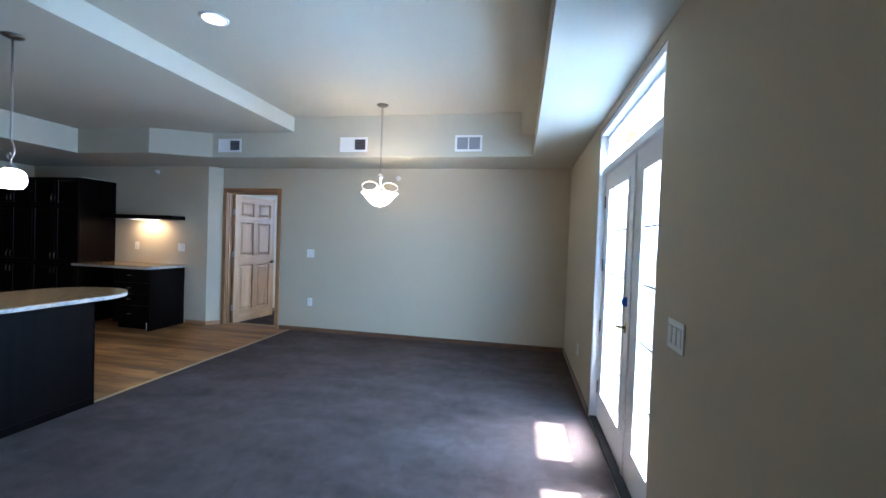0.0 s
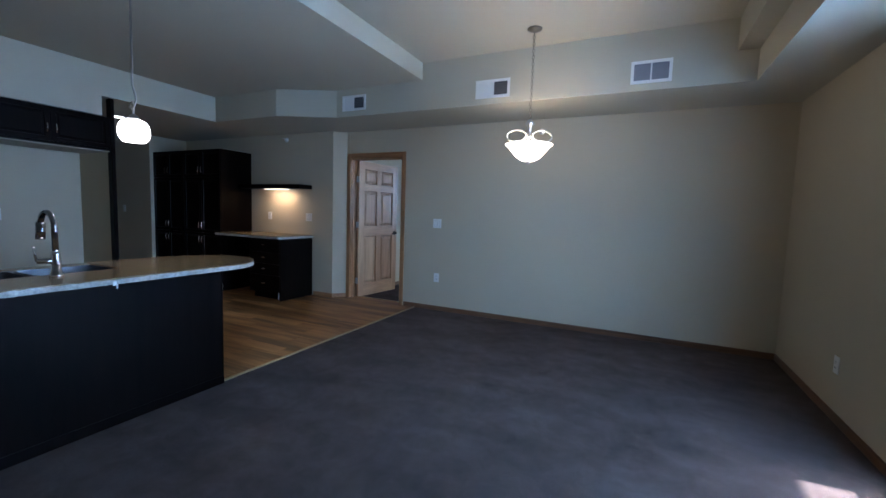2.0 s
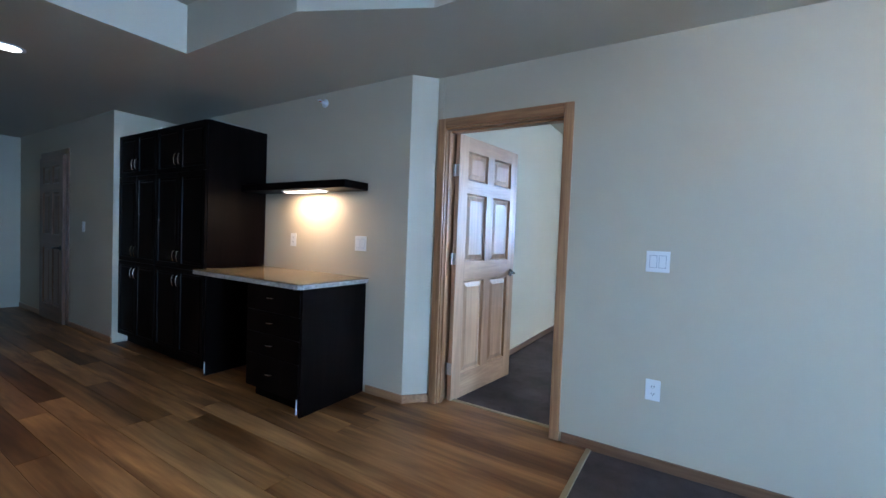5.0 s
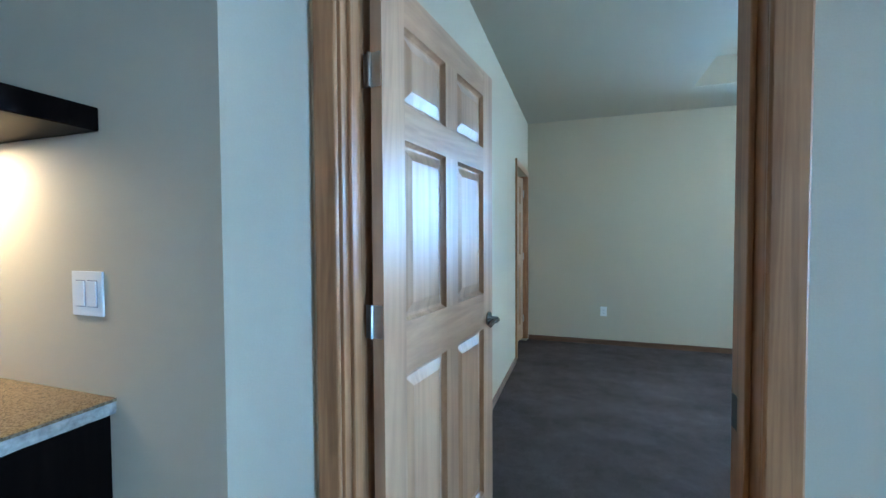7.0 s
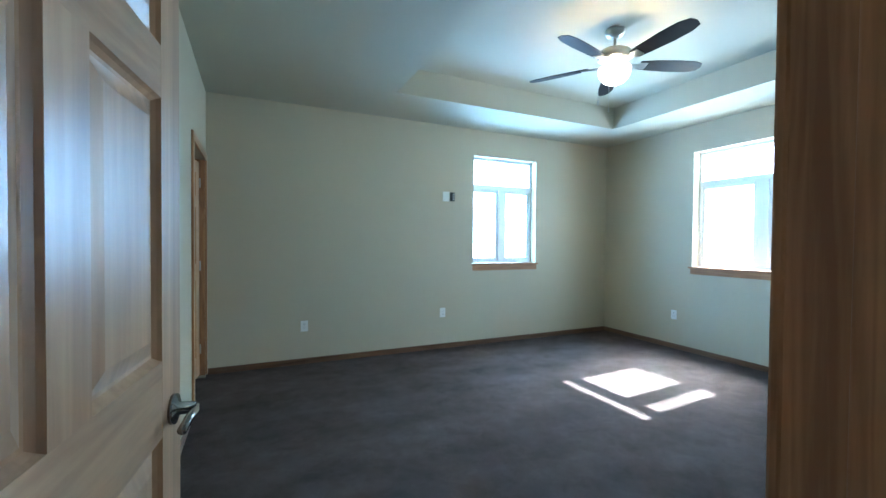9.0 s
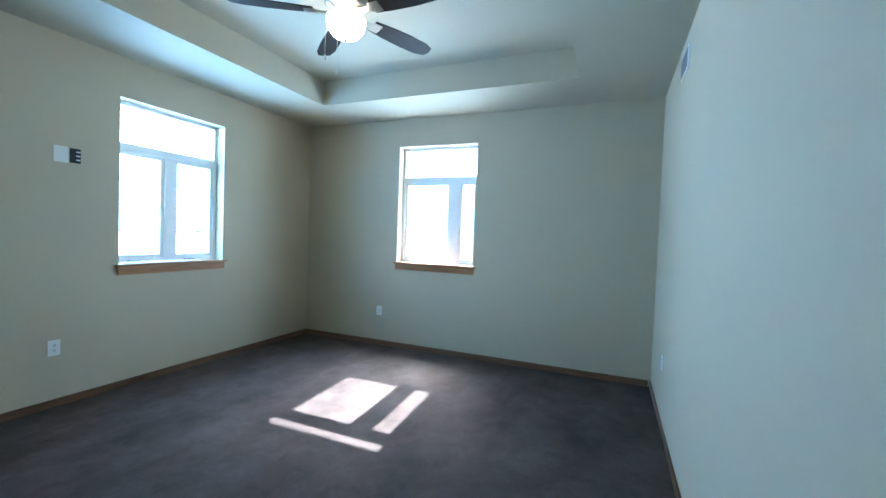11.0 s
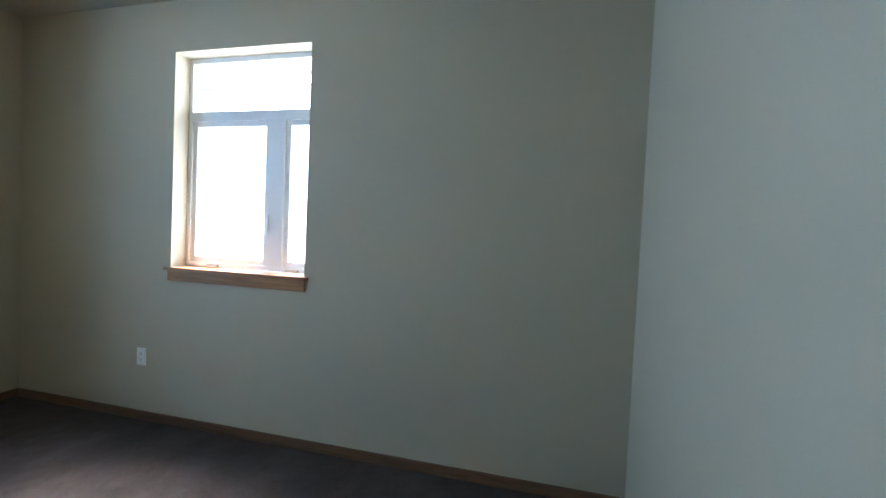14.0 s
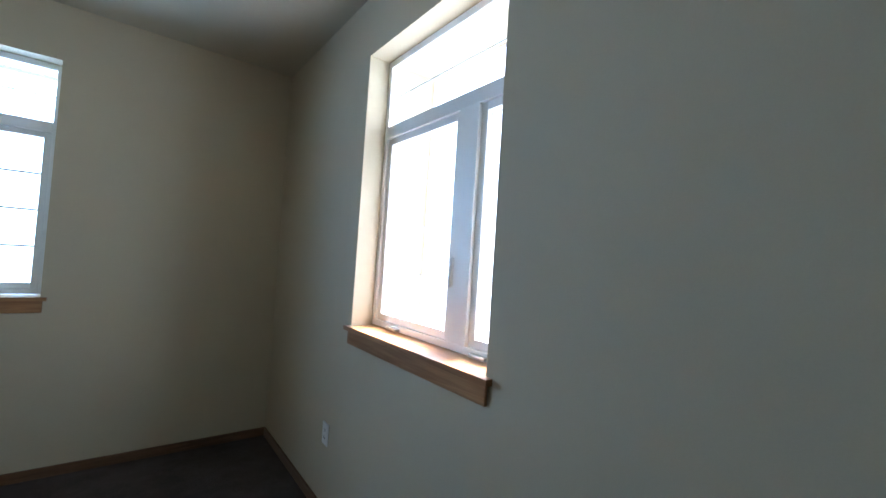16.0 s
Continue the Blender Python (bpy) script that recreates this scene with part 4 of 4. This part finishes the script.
PX, PY = -3.275, 1.655
pend = thing("pendant_lamp", (PX, PY, 1.66), "brushed nickel pendant lamp with lit white glass globe", "pendant lamp")
part("canopy", lathe([(0, 0), (0.062, 0), (0.06, -0.012), (0.03, -0.024), (0, -0.024)], (PX, PY, ZK)), AGED, pend, smooth=True)
curl = [(PX, PY, ZK - 0.02), (PX, PY, 2.12), (PX - 0.006, PY, 2.06), (PX - 0.004, PY, 2.02), (PX + 0.014, PY + 0.004, 1.97), (PX + 0.02, PY + 0.006, 1.93), (PX + 0.014, PY, 1.895), (PX - 0.004, PY - 0.006, 1.875), (PX - 0.022, PY - 0.008, 1.885), (PX - 0.024, PY - 0.004, 1.91), (PX - 0.008, PY, 1.92), (PX, PY, 1.90), (PX, PY, 1.83)]
part("curled_stem", rod(curl, 0.0065, 8), NICKEL, pend, smooth=True)
part("cap", lathe([(0, 0.03), (0.012, 0.03), (0.03, 0.012), (0.04, 0), (0, 0)], (PX, PY, 1.812)), NICKEL, pend, smooth=True)
part("globe", lathe([(0.033, 0.08), (0.062, 0.068), (0.078, 0.045), (0.085, 0.012), (0.082, -0.022), (0.068, -0.05), (0.058, -0.058), (0, -0.06)], (PX, PY, 1.733)), BULB, pend, "glowing white glass globe", True)

CX, CY = -1.345, 3.81
chan = thing("chandelier", (CX, CY, 1.76), "brushed nickel bowl chandelier with ribbon loops, lit", "chandelier")
part("canopy", lathe([(0, 0), (0.065, 0), (0.062, -0.012), (0.025, -0.028), (0, -0.028)], (CX, CY, ZM)), AGED, chan, smooth=True)
bm = bmesh.new()
z = ZM - 0.03
i = 0
while z > 2.15:
    u = (1, 0, 0) if i % 2 else (0, 1, 0)
    rod(arc((CX, CY, z - 0.014), 0.011, 0, 360, u, (0, 0, 1.6), 10), 0.0022, 5, bm)
    z -= 0.028
    i += 1
part("chain", bm, AGED, chan, smooth=True)
part("hub", lathe([(0, 0.14), (0.012, 0.135), (0.035, 0.11), (0.04, 0.1), (0.02, 0.08), (0.014, 0.0), (0.02, -0.02), (0, -0.02)], (CX, CY, 2.01)), NICKEL, chan, smooth=True)
for a in (25, 115, 205):
    ux, uy = math.cos(radians(a)), math.sin(radians(a))
    loop = [(CX + ux * (0.03 + 0.085 * (1 - math.cos(s))), CY + uy * (0.03 + 0.085 * (1 - math.cos(s))), 2.01 + 0.05 * math.sin(s) - 0.012 * (1 - math.cos(s)) / 2) for s in [2 * math.pi * k / 24 for k in range(25)]]
    part("ribbon_loop", rod(loop, 0.007, 8), NICKEL, chan, smooth=True)
    part("strut", rod([(CX + ux * 0.02, CY + uy * 0.02, 2.03), (CX + ux * 0.05, CY + uy * 0.05, 1.98), (CX + ux * 0.12, CY + uy * 0.12, 1.935)], 0.005, 6), NICKEL, chan, smooth=True)
part("bowl", lathe([(0.205, 0.165), (0.208, 0.16), (0.17, 0.125), (0.135, 0.08), (0.1, 0.045), (0.055, 0.02), (0.0, 0.012), (0.0, 0.02), (0.055, 0.028), (0.095, 0.052), (0.13, 0.088), (0.165, 0.132), (0.2, 0.166)], (CX, CY, 1.765), 40, False), WARMBULB, chan, "glowing alabaster glass bowl", True)
part("finial", lathe([(0, 0.014), (0.018, 0.012), (0.02, 0.004), (0.008, -0.008), (0, -0.014)], (CX, CY, 1.768)), NICKEL, chan, smooth=True)


def can_light(x, y, z):
    c = thing("recessed_light", (x, y, z), "round recessed ceiling light, lit, white trim", "ceiling light")
    part("trim_ring", lathe([(0.075, -0.001), (0.095, -0.001), (0.095, -0.006), (0.075, -0.009)], (x, y, z), caps=False), PLASTIC, c, smooth=True)
    part("lens", lathe([(0, -0.0015), (0.074, -0.0015), (0.07, -0.005), (0, -0.006)], (x, y, z)), BULB, c, "glowing lens")


can_light(-1.93, 1.94, ZM)
can_light(-6.65, 3.24, ZS)


def sprinkler(x, y, z):
    s = thing("fire_sprinkler", (x, y, z), "small white sidewall fire sprinkler head", "fire sprinkler", "sprinklers")
    bm = lathe([(0, 0), (0.035, 0), (0.035, 0.006), (0.014, 0.012), (0.012, 0.045), (0, 0.045)], n=16)
    bmesh.ops.rotate(bm, verts=bm.verts, cent=(0, 0, 0), matrix=Matrix.Rotation(radians(90), 3, "X"))
    bmesh.ops.translate(bm, verts=bm.verts, vec=(x, y, z))
    part("escutcheon", bm, PLASTIC, s, smooth=True)
    part("deflector", box((x - 0.018, y - 0.07, z + 0.008), (x + 0.018, y - 0.045, z + 0.013), 0.001), PLASTIC, s)
    part("bulb", rod([(x, y - 0.045, z), (x, y - 0.065, z)], 0.004, 8), REDBULB, s)


sprinkler(-5.35, 4.854, 2.33)
sprinkler(-1.50, YN, 2.275)

# ceiling fan
FAX, FAY = -1.27, 7.33
fan = thing("ceiling_fan", (FAX, FAY, 2.57), "nickel ceiling fan with five dark blades and lit globe", "ceiling fan")
part("canopy", lathe([(0, 0), (0.075, 0), (0.075, -0.02), (0.06, -0.05), (0.025, -0.065), (0, -0.065)], (FAX, FAY, TZ)), NICKEL, fan, smooth=True)
part("downrod", rod([(FAX, FAY, 2.96), (FAX, FAY, 2.87)], 0.014, 12), NICKEL, fan, smooth=True)
part("motor", lathe([(0, 0.12), (0.03, 0.12), (0.06, 0.10), (0.115, 0.085), (0.135, 0.06), (0.135, 0.03), (0.11, 0.012), (0.09, 0.0), (0.075, -0.03), (0.055, -0.045), (0, -0.045)], (FAX, FAY, 2.765), 32), NICKEL, fan, smooth=True)
part("globe", lathe([(0.122, -0.012), (0.125, -0.03), (0.115, -0.075), (0.085, -0.115), (0.04, -0.138), (0, -0.142)], (FAX, FAY, 2.725), caps=False), WARMBULB, fan, "glowing frosted glass globe", True)
part("finial", lathe([(0, 0.01), (0.014, 0.008), (0.012, -0.008), (0, -0.016)], (FAX, FAY, 2.583)), NICKEL, fan, smooth=True)
for k in range(5):
    a = 50 + 72 * k
    bm = bmesh.new()
    outline = [(0.20, -0.05), (0.30, -0.062), (0.48, -0.072), (0.63, -0.068), (0.70, -0.045), (0.715, 0.0), (0.70, 0.045), (0.63, 0.068), (0.48, 0.072), (0.30, 0.062), (0.20, 0.05)]
    f = bm.faces.new([bm.verts.new((x, y, 0)) for x, y in outline])
    r = bmesh.ops.extrude_face_region(bm, geom=[f])
    bmesh.ops.translate(bm, verts=[v for v in r["geom"] if isinstance(v, bmesh.types.BMVert)], vec=(0, 0, 0.006))
    turn = pose(FAX, FAY, 2.745, 0, 0, a) @ pose(0, 0, 0, -12)
    bmesh.ops.transform(bm, matrix=turn, verts=bm.verts)
    blade = part("blade", bm, BLADE, fan, "dark brown wooden blade")
    bm = boxes(((0.10, -0.022, -0.006), (0.20, 0.022, -0.001)), ((0.19, -0.04, -0.006), (0.26, 0.04, -0.001)), bevel=0.002)
    bmesh.ops.transform(bm, matrix=turn, verts=bm.verts)
    part("blade_arm", bm, NICKEL, blade)
for dx, zl in ((-0.05, 2.48), (0.05, 2.44)):
    bm = rod([(FAX + dx, FAY + 0.08, 2.72), (FAX + dx * 1.2, FAY + 0.11, 2.62), (FAX + dx * 1.2, FAY + 0.11, zl)], 0.0015, 5)
    rod([(FAX + dx * 1.2, FAY + 0.11, zl), (FAX + dx * 1.2, FAY + 0.11, zl - 0.035)], 0.006, 8, bm)
    part("pull_chain", bm, NICKEL, fan)

# ---- outside ----
tagged(link("ground", box((-400, -600, -3.6), (900, 600, -3.5)), GRASS), "pale dry ground beyond the windows", "ground", kind="structure")
setting("balcony_floor", box((XO, -1.0, -0.25), (3.0, 4.6, -0.06)), CONCRETE, "pale concrete balcony outside the french doors", "balcony")
setting("balcony_roof", box((XO, -1.0, 2.62), (3.2, 4.6, 2.85)), STUCCO, "balcony roof above the french doors", "roof")
setting("parking_pavement", box((8, -80, -3.5), (34, 120, -3.47)), CONCRETE, "pale sunlit concrete parking area", "pavement")


def tree(x, y, h, seed):
    rng = random.Random(seed)
    t = thing("tree", (x, y, -3.5), "leafy green tree in the distance", "tree", "far trees")
    bm = rod([(x, y, -3.5), (x + 0.1, y, -3.5 + h * 0.35), (x, y + 0.1, -3.5 + h * 0.7)], 0.14, 7)
    for k in range(5):
        a = rng.uniform(0, 6.28)
        rod([(x, y, -3.5 + h * (0.35 + 0.06 * k)), (x + math.cos(a) * h * 0.2, y + math.sin(a) * h * 0.2, -3.5 + h * (0.55 + 0.07 * k))], 0.05, 5, bm)
    part("trunk", bm, BARK, t)
    bm = bmesh.new()
    for k in range(900):
        a, b, r = rng.uniform(0, 6.28), rng.uniform(-1, 1), rng.random() ** 0.4
        s = math.sqrt(1 - b * b)
        c = Vector((x + math.cos(a) * s * r * h * 0.32, y + math.sin(a) * s * r * h * 0.32, -3.5 + h * (0.66 + 0.33 * b * r)))
        q = Euler((rng.uniform(0, 6), rng.uniform(0, 6), rng.uniform(0, 6))).to_matrix()
        w = 0.035 * h
        bm.faces.new([bm.verts.new(c + q @ Vector(p) * w) for p in ((-1, 0, 0), (0, -0.5, 0.1), (1, 0, 0), (0, 0.5, 0.1))])
    part("crown", bm, LEAF, t)


for i, (x, y, h) in enumerate(((46, 22, 5.5), (52, 34, 6), (48, 48, 5), (60, 15, 6), (30, 62, 5.2), (12, 66, 5.6), (-4, 70, 5), (55, 62, 6.2), (50, 5, 5))):
    tree(x, y, h, i)

# ---- floor planks ----
def plank_mesh(length, width):
    bm = bmesh.new()
    c = 0.0015
    v = [bm.verts.new(p) for p in ((0, 0, -0.012), (length, 0, -0.012), (length, width, -0.012), (0, width, -0.012), (0, 0, -c), (length, 0, -c), (length, width, -c), (0, width, -c), (c, c, 0), (length - c, c, 0), (length - c, width - c, 0), (c, width - c, 0))]
    for a, b in ((0, 4), (4, 8)):
        for i in range(4):
            j = (i + 1) % 4
            bm.faces.new((v[a + i], v[a + j], v[b + j], v[b + i]))
    bm.faces.new(v[8:12])
    bmesh.ops.recalc_face_normals(bm, faces=bm.faces)
    me = bpy.data.meshes.new("plank")
    bm.to_mesh(me)
    bm.free()
    me.materials.append(PLANK)
    return me


wood_floor = tagged(new("floor_wood"), "mixed light and dark hickory plank floor", "floor", kind="structure")
PW = 0.15
shapes = {n: plank_mesh(n / 10 - 0.001, PW - 0.001) for n in range(6, 23)}
rng = random.Random(7)
rest = bmesh.new()
y = SOUTH
while y < 5.13:
    x = WEST - rng.random()
    while x < -3.14:
        n = rng.randint(9, 22)
        end = min(x + n / 10, -3.125)
        n = round((end - x) * 10)
        near = y > 1.9 and end > -8.3 and y + PW < 4.99
        if n >= 6 and abs(x + n / 10 - end) < 1e-6 and near:
            ob = new("plank", shapes[n])
            ob.location = (x, y, 0)
            ob.parent = wood_floor
        else:
            box((x, y, -0.012), (end - 0.001, y + PW - 0.001, -0.0004), 0, rest)
        x = end
    y += PW
far_planks = link("far_planks", rest, PLANK)
far_planks.parent = wood_floor
tagged(far_planks, kind="stuff")
